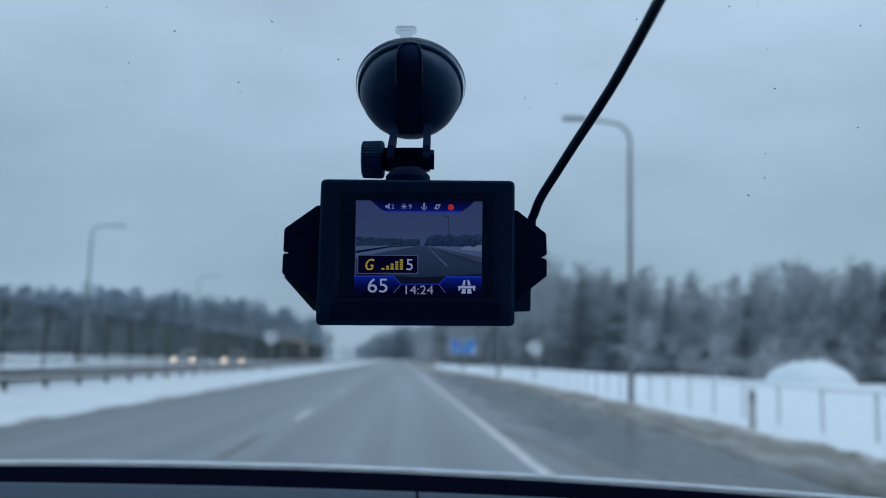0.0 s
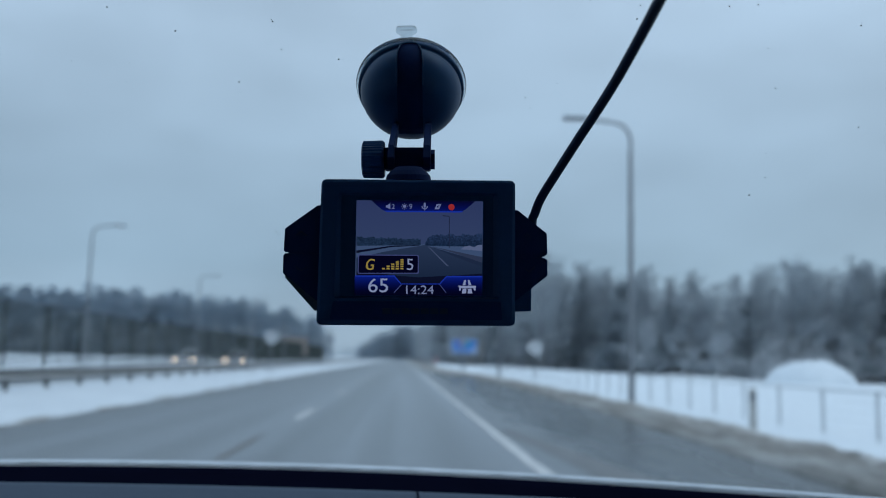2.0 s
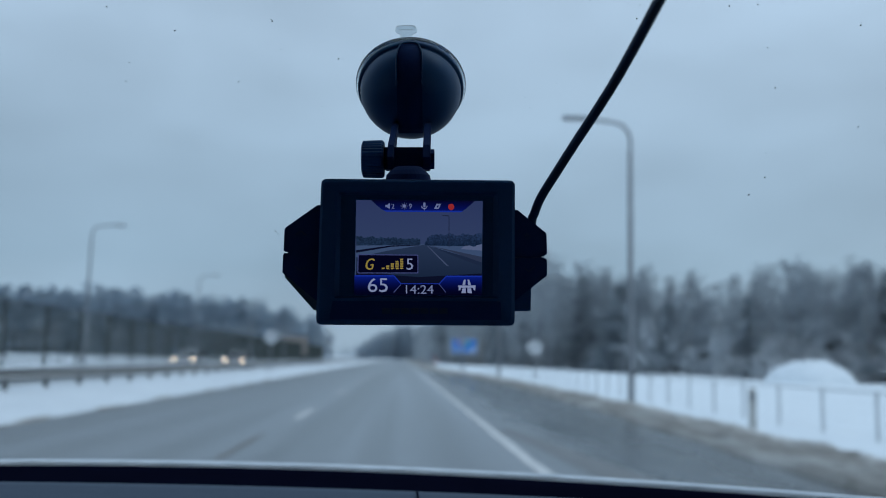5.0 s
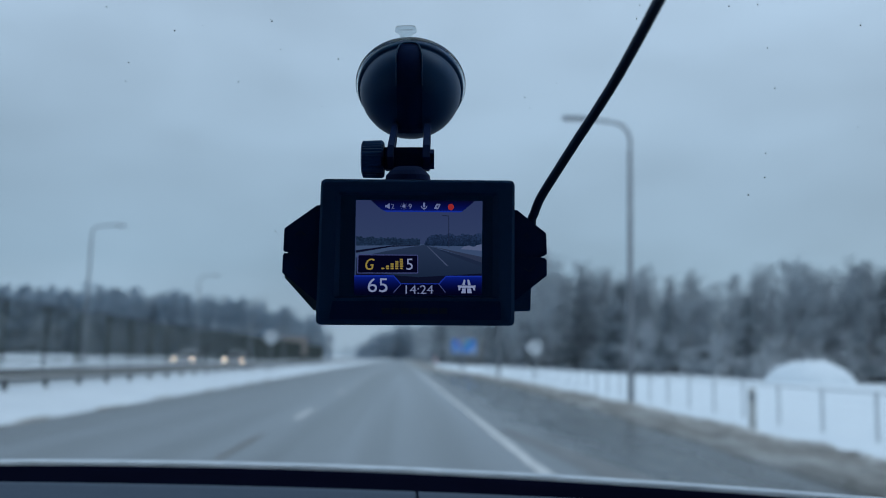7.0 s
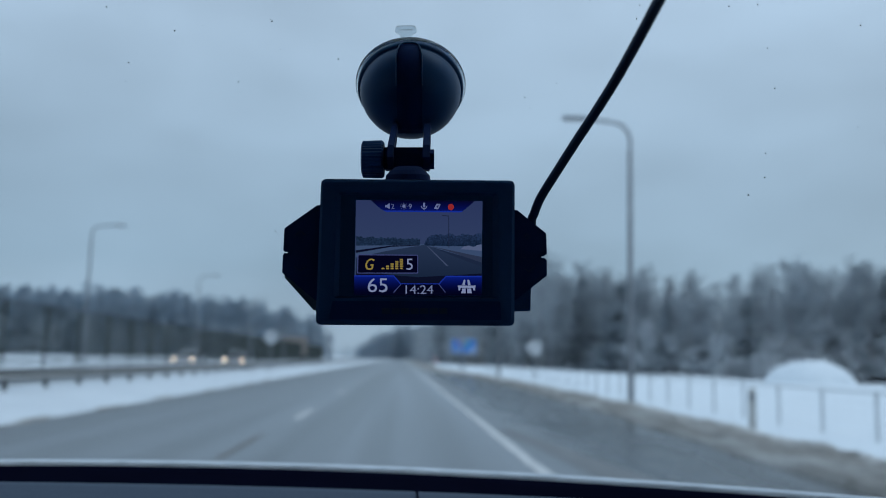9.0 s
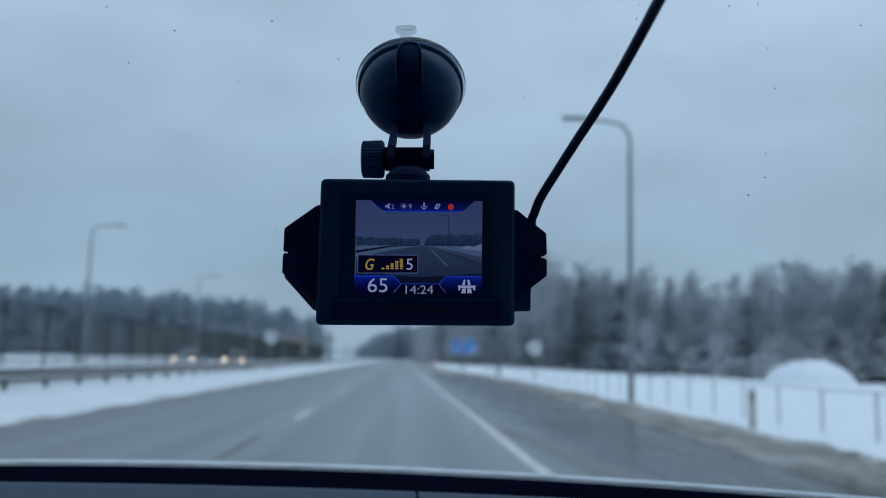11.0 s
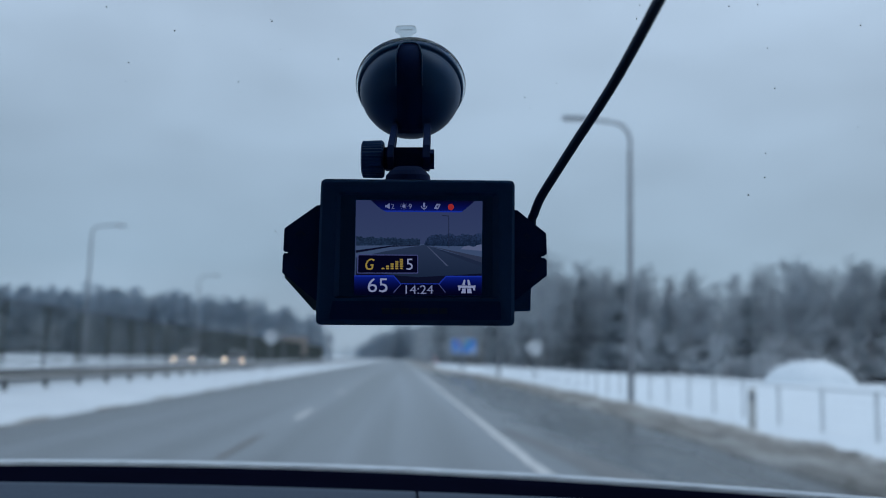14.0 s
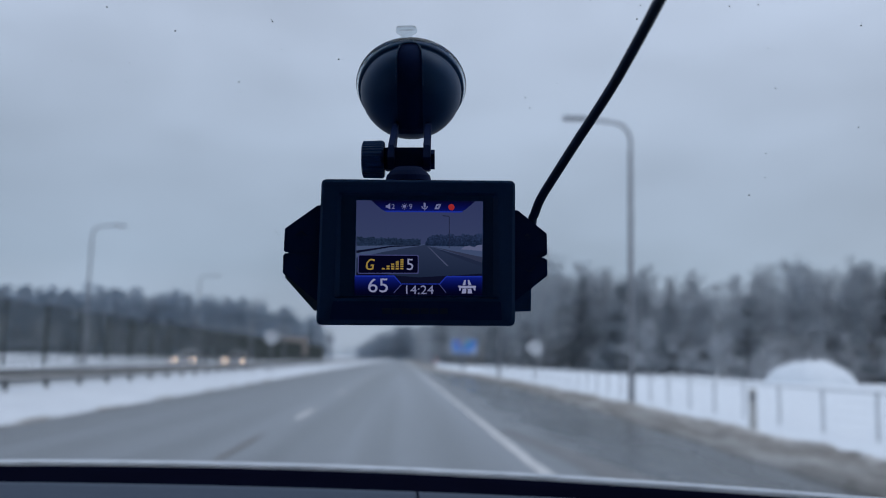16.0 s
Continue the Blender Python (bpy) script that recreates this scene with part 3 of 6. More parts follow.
def bent(p, d, length, n, rnd, droop=0.0, wobble=0.15):
    pts, q, d = [p.copy()], p.copy(), d.normalized()
    for i in range(n):
        d = (d + Vector((rnd.gauss(0, wobble), rnd.gauss(0, wobble), rnd.gauss(0, wobble) - droop))).normalized()
        q = q + d * (length / n)
        pts.append(q.copy())
    return pts


def bare_tree(h, rnd, limbs=34, first=0.28, spread=0.24, rise=0.9, twigs=13, trunk_r=0.15, fine=0.02, subs=5, coarse=False):
    """Trunk and crown of a leafless tree with its finest twigs."""
    trunk, crown = Wood(), Wood()
    line = bent(Vector((0, 0, -0.3)), Vector((rnd.gauss(0, 0.03), rnd.gauss(0, 0.03), 1)), h * 0.97, 10, rnd, 0, 0.035)
    trunk.limb(line, trunk_r, 0.025, 7)
    for i in range(limbs):
        t = first + (0.98 - first) * (i + rnd.random()) / limbs
        k = min(int(t * 10), 9)
        p = line[k].lerp(line[k + 1], t * 10 - k)
        az = i * 2.4 + rnd.uniform(-0.5, 0.5)
        reach = h * spread * (1 - 0.75 * ((t - first) / (1 - first)) ** 1.3) * rnd.uniform(0.65, 1.15)
        pts = bent(p, Vector((math.cos(az), math.sin(az), rise * rnd.uniform(0.6, 1.3))), reach, 5, rnd, -0.05, 0.16)
        crown.limb(pts, trunk_r * 0.33 * (1 - 0.6 * t), 0.012, 4)
        for j in range(subs):
            s = rnd.uniform(0.25, 1.0)
            m = min(int(s * 5), 4)
            q = pts[m].lerp(pts[m + 1], s * 5 - m)
            out = (pts[m + 1] - pts[m]).normalized() + Vector((rnd.gauss(0, 0.7), rnd.gauss(0, 0.7), rnd.gauss(0.1, 0.5)))
            sub = bent(q, out, reach * rnd.uniform(0.25, 0.5), 3, rnd, 0.03, 0.2)
            if coarse:
                crown.sliver(sub[0], sub[-1], 0.03, rnd)
            else:
                crown.limb(sub, 0.018, 0.006, 3)
            for _ in range(twigs):
                u = rnd.uniform(0.1, 1.0)
                w = min(int(u * 3), 2)
                a = sub[w].lerp(sub[w + 1], u * 3 - w)
                d = Vector((rnd.gauss(0, 1), rnd.gauss(0, 1), rnd.gauss(0.1, 0.8))).normalized()
                crown.sliver(a, a + d * rnd.uniform(0.25, 0.8), fine * rnd.uniform(0.6, 1.4), rnd)
    return trunk, crown


def pine_tree(h, rnd, tiers=15, first=0.06, spread=0.27, tufts=10):
    """Trunk and needled crown of a slim, ragged pine or spruce."""
    trunk, crown = Wood(), Wood()
    line = bent(Vector((0, 0, -0.3)), Vector((0, 0, 1)), h, 6, rnd, 0, 0.02)
    trunk.limb(line, 0.15, 0.03, 5)
    for i in range(tiers):
        t = first + (1 - first) * (i + rnd.random() * 0.7) / tiers
        k = min(int(t * 6), 5)
        p = line[k].lerp(line[k + 1], min(1, t * 6 - k))
        for j in range(5):
            az = rnd.uniform(0, 6.283)
            reach = h * spread * (1.06 - t) * rnd.uniform(0.6, 1.25) + 0.3
            d = Vector((math.cos(az), math.sin(az), rnd.uniform(-0.35, 0.15)))
            tip = p + d * reach
            for _ in range(tufts):
                s = rnd.uniform(0.15, 1.0)
                a = p.lerp(tip, s)
                e = Vector((rnd.gauss(0, 1), rnd.gauss(0, 1), rnd.gauss(-0.2, 0.5))).normalized()
                crown.sliver(a - e * 0.25, a + e * rnd.uniform(0.5, 1.05), rnd.uniform(0.10, 0.22), rnd)
    return trunk, crown


def plant(name, wood, m, label, mats, group="trees beside the highway"):
    r = root(name, m, label, "tree", group)
    t = from_lists("trunk", wood[0].v, wood[0].f, mats[0], r, smooth=True)
    from_lists("crown", wood[1].v, wood[1].f, mats[1], r)
    return r


rt = random.Random(11)
tree_kinds = []
for i, (h, kw, mats, label, nm) in enumerate((
        (15.5, dict(limbs=46, spread=0.40, trunk_r=0.18, rise=0.9, first=0.24), (M_BARK, M_TWIG), "tall leafless broad-crowned tree with snow-dusted branches", "bare_tree"),
        (14.0, dict(limbs=38, spread=0.29, rise=1.0), (M_BARK, M_TWIG), "slim leafless tree with frosted upright branches", "bare_tree"),
        (12.5, dict(limbs=40, spread=0.36, first=0.14, rise=0.6), (M_BARK, M_TWIG), "low-branching leafless tree with snow on its limbs", "bare_tree"),
        (16.5, dict(limbs=38, spread=0.17, rise=1.5, first=0.34, trunk_r=0.14), (M_BIRCH, M_TWIG), "tall white-barked birch with fine bare twigs", "birch_tree"))):
    tree_kinds.append(plant(nm, bare_tree(h, random.Random(40 + i), **kw), pose(0, 0, 0), label, mats))
for i, h in enumerate((14.0, 11.0)):
    tree_kinds.append(plant("pine_tree", pine_tree(h, random.Random(70 + i), tiers=20, tufts=16), pose(0, 0, 0), "dark pine with snow on its needles", (M_BARK, M_PINE)))


def place_tree(k, x, y, size, first=set()):
    m = pose(x, y, field_height(x, y) - 0.05, rz=rt.uniform(0, 360)) @ Matrix.Diagonal((size, size, size, 1))
    if k not in first:
        first.add(k)
        tree_kinds[k].matrix_world = m
        return tree_kinds[k]
    src = tree_kinds[k]
    ob = copy_thing(src, m)
    ob.scale = (size, size, size)
    return ob


def along(line, s):
    """The point at the share s of a polyline of (x, y, tree height)."""
    lens = [math.hypot(b[0] - a[0], b[1] - a[1]) for a, b in zip(line, line[1:])]
    d = s * sum(lens)
    for a, b, n in zip(line, line[1:], lens):
        if d <= n:
            return [p + (q - p) * d / n for p, q in zip(a, b)]
        d -= n
    return list(line[-1])


# the forest's edge on the near side: x, y, height of the trees
EDGE = [(10.5, 150, 17), (11.0, 122, 17), (17, 110, 20), (25, 103, 22), (36, 97, 21.5), (43, 78, 19), (49, 63, 16.8), (56, 61, 17.4), (64, 71, 20.1), (77, 82, 23.6), (92, 88, 25.6), (112, 90, 25), (150, 80, 23)]
KIND_H = (15.5, 14.0, 12.5, 16.5, 14.0, 11.0)
for i in range(72):
    x, y, h = along(EDGE, (i + rt.uniform(0.1, 0.9)) / 72)
    k = (0, 1, 4, 1, 3, 1, 2, 1, 4, 3, 1, 0, 1, 3)[i % 14] if i % 13 else 5
    place_tree(k, x + rt.uniform(-1, 1), y + rt.uniform(-1, 3), h * rt.uniform(0.80, 1.06) * (0.85 if k > 3 else 1) / KIND_H[k])
# the high crowns and birches that stand before the edge
for k, x, y, h in ((0, 25.0, 82.0, 22.5), (0, 19.0, 76.0, 17.0), (3, 11.4, 65.0, 17.0), (1, 13.4, 73.0, 16.0), (2, 10.2, 80.0, 13.0), (3, 14.5, 84.0, 17.5),
                   (1, 11.0, 93.0, 16.0), (2, 21.5, 88.0, 13.0), (1, 30.0, 92.0, 15.0), (2, 12.5, 101.0, 15.0), (3, 10.6, 108.0, 18.0), (5, 18.5, 90.0, 9.0), (0, 29.0, 99.0, 22.5), (1, 31.5, 101.0, 22.0), (2, 27.0, 104.0, 21.0)):
    place_tree(k, x, y, h / KIND_H[k])


def woods(name, label, places, make, kinds, mats, seed):
    """A far wood: many trees joined, uncountable."""
    rnd = random.Random(seed)
    protos = []
    for i in range(kinds):
        t, c = make(random.Random(seed * 10 + i))
        protos.append([(np.array([tuple(v) for v in w.v]), w.f) for w in (t, c)])
    for idx, (nm, mat) in enumerate(zip(("trunks", "crowns"), mats)):
        verts, faces, off = [], [], 0
        r2 = random.Random(seed + 5)
        for x, y, s in places:
            pv, pf = protos[r2.randrange(kinds)][idx]
            a = r2.uniform(0, 6.283)
            c, sn = math.cos(a), math.sin(a)
            q = pv * s
            z0 = field_height(x, y) if abs(x) < 200 else 0
            verts.append(np.column_stack((q[:, 0] * c - q[:, 1] * sn + x, q[:, 0] * sn + q[:, 1] * c + y, q[:, 2] + z0)))
            faces += [tuple(j + off for j in f) for f in pf]
            off += len(pv)
        ob = from_lists(name + "_" + nm, np.concatenate(verts).tolist(), faces, mat)
        tagged(ob, label, "woods", kind="stuff")


rw = random.Random(5)
right_places = []
for _ in range(400):
    x, y, h = along(EDGE, rw.random())
    d = 30 * rw.random() ** 1.4
    right_places.append((x + 0.45 * d + rw.uniform(-2, 2), y + 2 + d, h / 15.0 * rw.uniform(0.72, 1.04)))
for _ in range(90):
    y = 120 + 330 * rw.random() ** 1.3
    right_places.append((10.5 + 30 * rw.random() ** 1.5, y, rw.uniform(0.9, 1.2)))
for _ in range(70):
    right_places.append((10.5 + 26 * rw.random() ** 1.5, rw.uniform(440, 640), rw.uniform(1.15, 1.5)))
woods("bare_forest", "dense frosted leafless forest beside the highway", right_places,
      lambda r: bare_tree(15.0, r, limbs=34, first=0.06, spread=0.23, rise=1.25, twigs=9, subs=3, trunk_r=0.10, fine=0.035, coarse=True), 5, (M_BARK, M_TWIG), 3)
right_pines = []
for _ in range(60):
    x, y, h = along(EDGE, rw.random())
    d = 22 * rw.random()
    right_pines.append((x + 0.45 * d, y + 3 + d, h / 14.0 * rw.uniform(0.5, 0.95)))
woods("mixed_forest", "dark pines standing among the leafless trees", right_pines, lambda r: pine_tree(14.0, r, tiers=12, tufts=7), 3, (M_BARK, M_PINE), 4)
# low scrub at the forest's foot
scrub = []
for _ in range(420):
    x, y, h = along(EDGE, rw.random())
    d = 8 * rw.random()
    scrub.append((x - 0.2 + rw.uniform(-1, 1) + 0.45 * d, y - 2.5 + d, rw.uniform(0.7, 1.6) * (1.0 if rw.random() < 0.6 else 1.6)))
woods("scrub", "snowy scrub at the foot of the forest", scrub,
      lambda r: bare_tree(3.8, r, limbs=16, first=0.03, spread=0.5, rise=0.7, twigs=9, subs=3, trunk_r=0.04, fine=0.045, coarse=True), 3, (M_BARK, M_SCRUB), 6)

# the forest beyond the other carriageway: x, y, height
FAR_EDGE = [(-330, 280, 33), (-230, 330, 34), (-188, 349, 34), (-142, 369, 35.5), (-120, 379, 34.5), (-105, 386, 34), (-83, 396, 32), (-64, 404, 28.5), (-46, 412, 25), (-37, 416, 22)]
left_places = []
for _ in range(640):
    x, y, h = along(FAR_EDGE, rw.random())
    d = 60 * rw.random() ** 1.5
    left_places.append((x - 0.4 * d + rw.uniform(-2, 2), y + d * 0.9, h / 15.6 * rw.uniform(0.80, 1.03)))
woods("pine_forest", "dark pine forest dusted with snow across the road", left_places, lambda r: pine_tree(15.6, r, tiers=15, tufts=9, spread=0.36), 5, (M_BARK, M_FROST_HAZE), 7)
left_edge = []
for _ in range(150):
    x, y, h = along(FAR_EDGE, rw.random())
    left_edge.append((x + rw.uniform(-3, 6), y - rw.uniform(2, 9), rw.uniform(0.8, 2.3) * min(1, h / 26)))
woods("forest_edge", "frosted bushes along the pine forest", left_edge,
      lambda r: bare_tree(8.0, r, limbs=16, first=0.06, spread=0.3, rise=1.0, twigs=8, subs=3, trunk_r=0.07, fine=0.06, coarse=True), 3, (M_BARK, M_TWIG), 8)

far_places = [(x, rw.uniform(640, 700), rw.uniform(0.75, 1.05) * min(30, max(9, 14 + (x + 32) * 0.52)) / 15) for x in (rw.uniform(-36, 45) for _ in range(200))]
far_places += [(rw.uniform(-260, -20), rw.uniform(900, 1000), rw.uniform(0.7, 1.0)) for _ in range(150)]
far_places += [(rw.uniform(60, 400), rw.uniform(420, 640), rw.uniform(0.9, 1.2)) for _ in range(140)]
# the crowns' colour carries the haze of distance
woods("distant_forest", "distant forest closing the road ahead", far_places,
      lambda r: pine_tree(15.0, r, tiers=10, tufts=7), 3, (M_BARK, M_FROST_HAZE), 9)
back_places = [(rw.uniform(88, 116), rw.uniform(-280, 70), rw.uniform(0.8, 1.15)) for _ in range(240)]
back_places += [(rw.uniform(-92, -62), rw.uniform(-300, -10), rw.uniform(0.8, 1.1)) for _ in range(190)]
woods("field_forest", "grey winter forest beyond the snow fields", back_places,
      lambda r: pine_tree(13.0, r, tiers=11, tufts=7), 3, (M_BARK, M_PINE), 10)
back_places = [(rw.uniform(84, 108), rw.uniform(-280, 70), rw.uniform(0.7, 1.0)) for _ in range(90)]
woods("field_thicket", "frosted leafless trees at the edge of the fields", back_places,
      lambda r: bare_tree(13.0, r, limbs=26, first=0.08, spread=0.30, rise=0.8, twigs=7, subs=3, trunk_r=0.10, fine=0.05, coarse=True), 3, (M_BARK, M_TWIG), 12)


# ---- the car round the camera ----
CAR_X = -0.17


def glass_y(x, z):
    return 0.70 - 0.62 * (x - CAR_X) ** 2 - 1.19 * (z - 1.115)


def build_car():
    car = root("car", pose(CAR_X, STAND - 0.6, 0), "car seen from its cabin with grey lining and dashboard", "car")
    inv = Matrix.Translation((-CAR_X, 0.6, 0))

    def fix(ob):
        ob.matrix_local = inv
        return ob

    # windscreen, a bowed sheet
    xs, zs = steps(CAR_X - 0.70, CAR_X + 0.70, 28), steps(1.095, 1.42, 10)
    n = len(xs)
    verts = [(x, glass_y(x, z), z) for z in zs for x in xs]
    faces = [(j * n + i, j * n + i + 1, (j + 1) * n + i + 1, (j + 1) * n + i) for j in range(len(zs) - 1) for i in range(n - 1)]
    g = fix(from_lists("windscreen", verts, faces, M_GLASS, car, "clear windscreen flecked with road dirt", True))
    g.visible_shadow = False
    # black border along the foot of the glass
    xs = steps(CAR_X - 0.70, CAR_X + 0.70, 40)

    def strip(name, rows, mat, label=""):
        vs = [p for x in xs for p in rows(x)]
        k = len(rows(0.0))
        fs = [(i * k + j, (i + 1) * k + j, (i + 1) * k + j + 1, i * k + j + 1) for i in range(len(xs) - 1) for j in range(k - 1)]
        return fix(from_lists(name, vs, fs, mat, car, label, True))

    def pad_y(x):
        return 0.617 - 0.38 * (x + 0.2) ** 2 if x > -0.2 else 0.617 - 0.1 * (x + 0.2) ** 2
    strip("windscreen_border", lambda x: [(x, pad_y(x) - 0.03, 1.085), (x, pad_y(x) + 0.02, 1.098), (x, glass_y(x, 1.113) - 0.012, 1.112), (x, glass_y(x, 1.115) - 0.003, 1.1155),
                                          (x, glass_y(x, 1.1) + 0.005, 1.095)], M_FRIT, "black border at the foot of the windscreen")
    strip("dashboard", lambda x: [(x, 0.18, 0.70), (x, 0.19, 1.06), (x, 0.22, 1.085), (x, 0.40, 1.107), (x, pad_y(x) - 0.02, 1.1145), (x, pad_y(x) - 0.004, 1.1145), (x, pad_y(x), 1.111), (x, pad_y(x) + 0.002, 1.06)],
          M_DASH, "matt grey plastic dashboard top")
    bm = bmesh.new()
    box(bm, 0.0125, 0.0137, 0.30, 0.597, 1.09, 1.1152)
    seam = fix(part("dashboard_seam", bm, M_FRIT, car))
    rs = random.Random(2)
    bumps = [rs.random() for _ in xs]
    strip("slush", lambda x: [(x, glass_y(x, 1.1) + 0.012, 1.09),
                              (x, glass_y(x, 1.115) + 0.010, 1.1160 + 0.0012 * noise.noise(Vector((x * 30, 0, 0))) + 0.003 * max(0, noise.noise(Vector((x * 22, 5, 0))) - 0.25)),
                              (x, glass_y(x, 1.115) + 0.030, 1.1165), (x, glass_y(x, 1.115) + 0.08, 1.085)], M_SLUSH, "grey slush frozen along the wiper trough")
    # the shell: bonnet, roof, sides, tail, plain and closed
    def sheet_metal(name, xs, ys, place, mat, label="", thick=0.012):
        """A curved panel with an underside and closed rims."""
        n, k = len(xs), len(ys)
        verts = [place(x, y) for y in ys for x in xs]
        verts += [(x, y, z - thick) for x, y, z in verts]
        m = n * k
        faces = [(j * n + i, j * n + i + 1, (j + 1) * n + i + 1, (j + 1) * n + i) for j in range(k - 1) for i in range(n - 1)]
        faces += [tuple(v + m for v in f[::-1]) for f in faces]
        rim = [i for i in range(n)] + [j * n + n - 1 for j in range(1, k)] + [(k - 1) * n + i for i in range(n - 2, -1, -1)] + [j * n for j in range(k - 2, 0, -1)]
        faces += [(a, a + m, b + m, b) for a, b in zip(rim, rim[1:] + rim[:1])]
        return fix(from_lists(name, verts, faces, mat, car, label, False))

    def bonnet_place(x, y):
        u, t = (x - CAR_X) / 0.80, (y - 0.80) / 1.18
        return (x, y - 0.16 * u * u * t, 0.935 - 0.03 * t - 0.10 * t ** 3 - 0.035 * u * u - 0.03 * abs(u) ** 6)

    sheet_metal("bonnet", steps(CAR_X - 0.80, CAR_X + 0.80, 16), steps(0.80, 1.98, 12), bonnet_place, M_CARPAINT, "grey painted bonnet")
    bm = bmesh.new()
    prism(bm, rounded([(-0.84, 1.55), (0.84, 1.55), (0.82, 1.84), (0.5, 2.0), (-0.5, 2.0), (-0.82, 1.84)], 0.06), 0.28, 0.66, 0.05)
    bmesh.ops.translate(bm, verts=bm.verts[:], vec=(CAR_X, 0, 0))
    fix(part("front_bumper", bm, M_CARPAINT, car))
    bm = bmesh.new()
    box(bm, CAR_X - 0.46, CAR_X + 0.46, 1.93, 1.985, 0.665, 0.765, 0.02)
    fix(part("grille", bm, M_BLACK, car))
    for s in (-1, 1):
        bm = bmesh.new()
        box(bm, CAR_X + s * 0.66 - 0.15, CAR_X + s * 0.66 + 0.15, 1.72, 1.88, 0.665, 0.79, 0.03)
        fix(part("headlight", bm, M_CLEAR, car))
        bm = bmesh.new()
        box(bm, CAR_X + s * 0.70 - 0.11, CAR_X + s * 0.70 + 0.11, -2.285, -2.245, 0.80, 1.05, 0.015)
        fix(part("tail_light", bm, M_RED, car, "red tail light"))
        bm = bmesh.new()
        box(bm, CAR_X + s * 0.98 - 0.09, CAR_X + s * 0.98 + 0.09, 0.30, 0.42, 0.98, 1.12, 0.035)
        fix(part("wing_mirror", bm, M_CARPAINT, car))
    bm = bmesh.new()
    box(bm, CAR_X - 0.86, CAR_X + 0.86, -2.2, 0.335, 1.425, 1.47, 0.015)
    fix(part("roof", bm, M_TRIM, car, "grey roof lining"))
    sheet_metal("roof_skin", steps(CAR_X - 0.84, CAR_X + 0.84, 14), steps(-2.24, 0.34, 14),
                lambda x, y: (x, y, 1.535 - 0.045 * ((x - CAR_X) / 0.84) ** 4 - 0.02 * ((y + 0.9) / 1.3) ** 4), M_CARPAINT, "grey painted roof")
    for s in (-1, 1):
        bm = bmesh.new()
        arch = [[(c + 0.37 * math.cos(a), 0.32 + 0.37 * math.sin(a)) for a in (math.pi * k / 12 for k in range(13))] for c in (1.25, -1.6)]
        prism(bm, [(-2.24, 0.30), (-2.24, 0.95), (-2.10, 1.01), (0.60, 1.01), (0.80, 0.93), (1.62, 0.86), (1.84, 0.72), (1.86, 0.30)] + arch[0] + [(0.80, 0.28), (-1.1, 0.28)] + arch[1], -0.025, 0.025)
        bmesh.ops.transform(bm, matrix=Matrix(((0, 0, 1, CAR_X + s * 0.862), (1, 0, 0, 0), (0, 1, 0, 0), (0, 0, 0, 1))), verts=bm.verts[:])
        bmesh.ops.recalc_face_normals(bm, faces=bm.faces[:])
        fix(part("body_side", bm, M_CARPAINT, car, "grey painted side with wheel arches"))
        bm = bmesh.new()
        x = CAR_X + s * 0.80
        prism(bm, [(-2.2, 0.3), (0.80, 0.3), (0.80, 1.0), (-2.2, 1.0)], -0.03, 0.03)
        prism(bm, [(-2.2, 1.38), (0.36, 1.38), (0.30, 1.43), (-2.2, 1.43)], -0.03, 0.03)
        prism(bm, [(-0.75, 0.99), (-0.63, 0.99), (-0.68, 1.39), (-0.75, 1.39)], -0.03, 0.03)
        prism(bm, [(-2.2, 0.99), (-1.75, 0.99), (-1.95, 1.39), (-2.2, 1.39)], -0.03, 0.03)
        bmesh.ops.rotate(bm, verts=bm.verts[:], cent=(0, 0, 0), matrix=Matrix(((0, 0, 1), (1, 0, 0), (0, 1, 0))))
        bmesh.ops.translate(bm, verts=bm.verts[:], vec=(x, 0, 0))
        fix(part("side", bm, M_TRIM, car))
        bm = bmesh.new()
        # pillar beside the glass
        rod(bm, (CAR_X + s * 0.72, glass_y(CAR_X + 0.7, 1.09) + 0.01, 1.08), (CAR_X + s * 0.72, 0.10, 1.43), 0.05, sides=10)
        fix(part("pillar", bm, M_TRIM, car))
        for y in (-1.6, 1.25):
            bm = bmesh.new()
            for (xa, ra), (xb, rb) in zip(((0.70, 0.29), (0.72, 0.32), (0.88, 0.32)), ((0.72, 0.32), (0.88, 0.32), (0.90, 0.29))):
                rod(bm, (CAR_X + s * xa, y, 0.32), (CAR_X + s * xb, y, 0.32), ra, rb, 28)
            w = fix(part("wheel", bm, M_RUBBER, car))
            bm = bmesh.new()
            rod(bm, (CAR_X + s * 0.895, y, 0.32), (CAR_X + s * 0.906, y, 0.32), 0.21, sides=24)
            part("rim", bm, M_STEEL, w)
    bm = bmesh.new()
    box(bm, CAR_X - 0.83, CAR_X + 0.83, -2.26, -2.2, 0.30, 1.47, 0.01)
    fix(part("tail", bm, M_TRIM, car))
    bm = bmesh.new()
    box(bm, CAR_X - 0.80, CAR_X + 0.80, -2.2, 0.80, 0.26, 0.30)
    fix(part("cabin_floor", bm, M_TRIM, car))
    bm = bmesh.new()
    box(bm, CAR_X - 0.80, CAR_X + 0.80, 0.76, 0.80, 0.30, 1.05)
    fix(part("bulkhead", bm, M_TRIM, car))
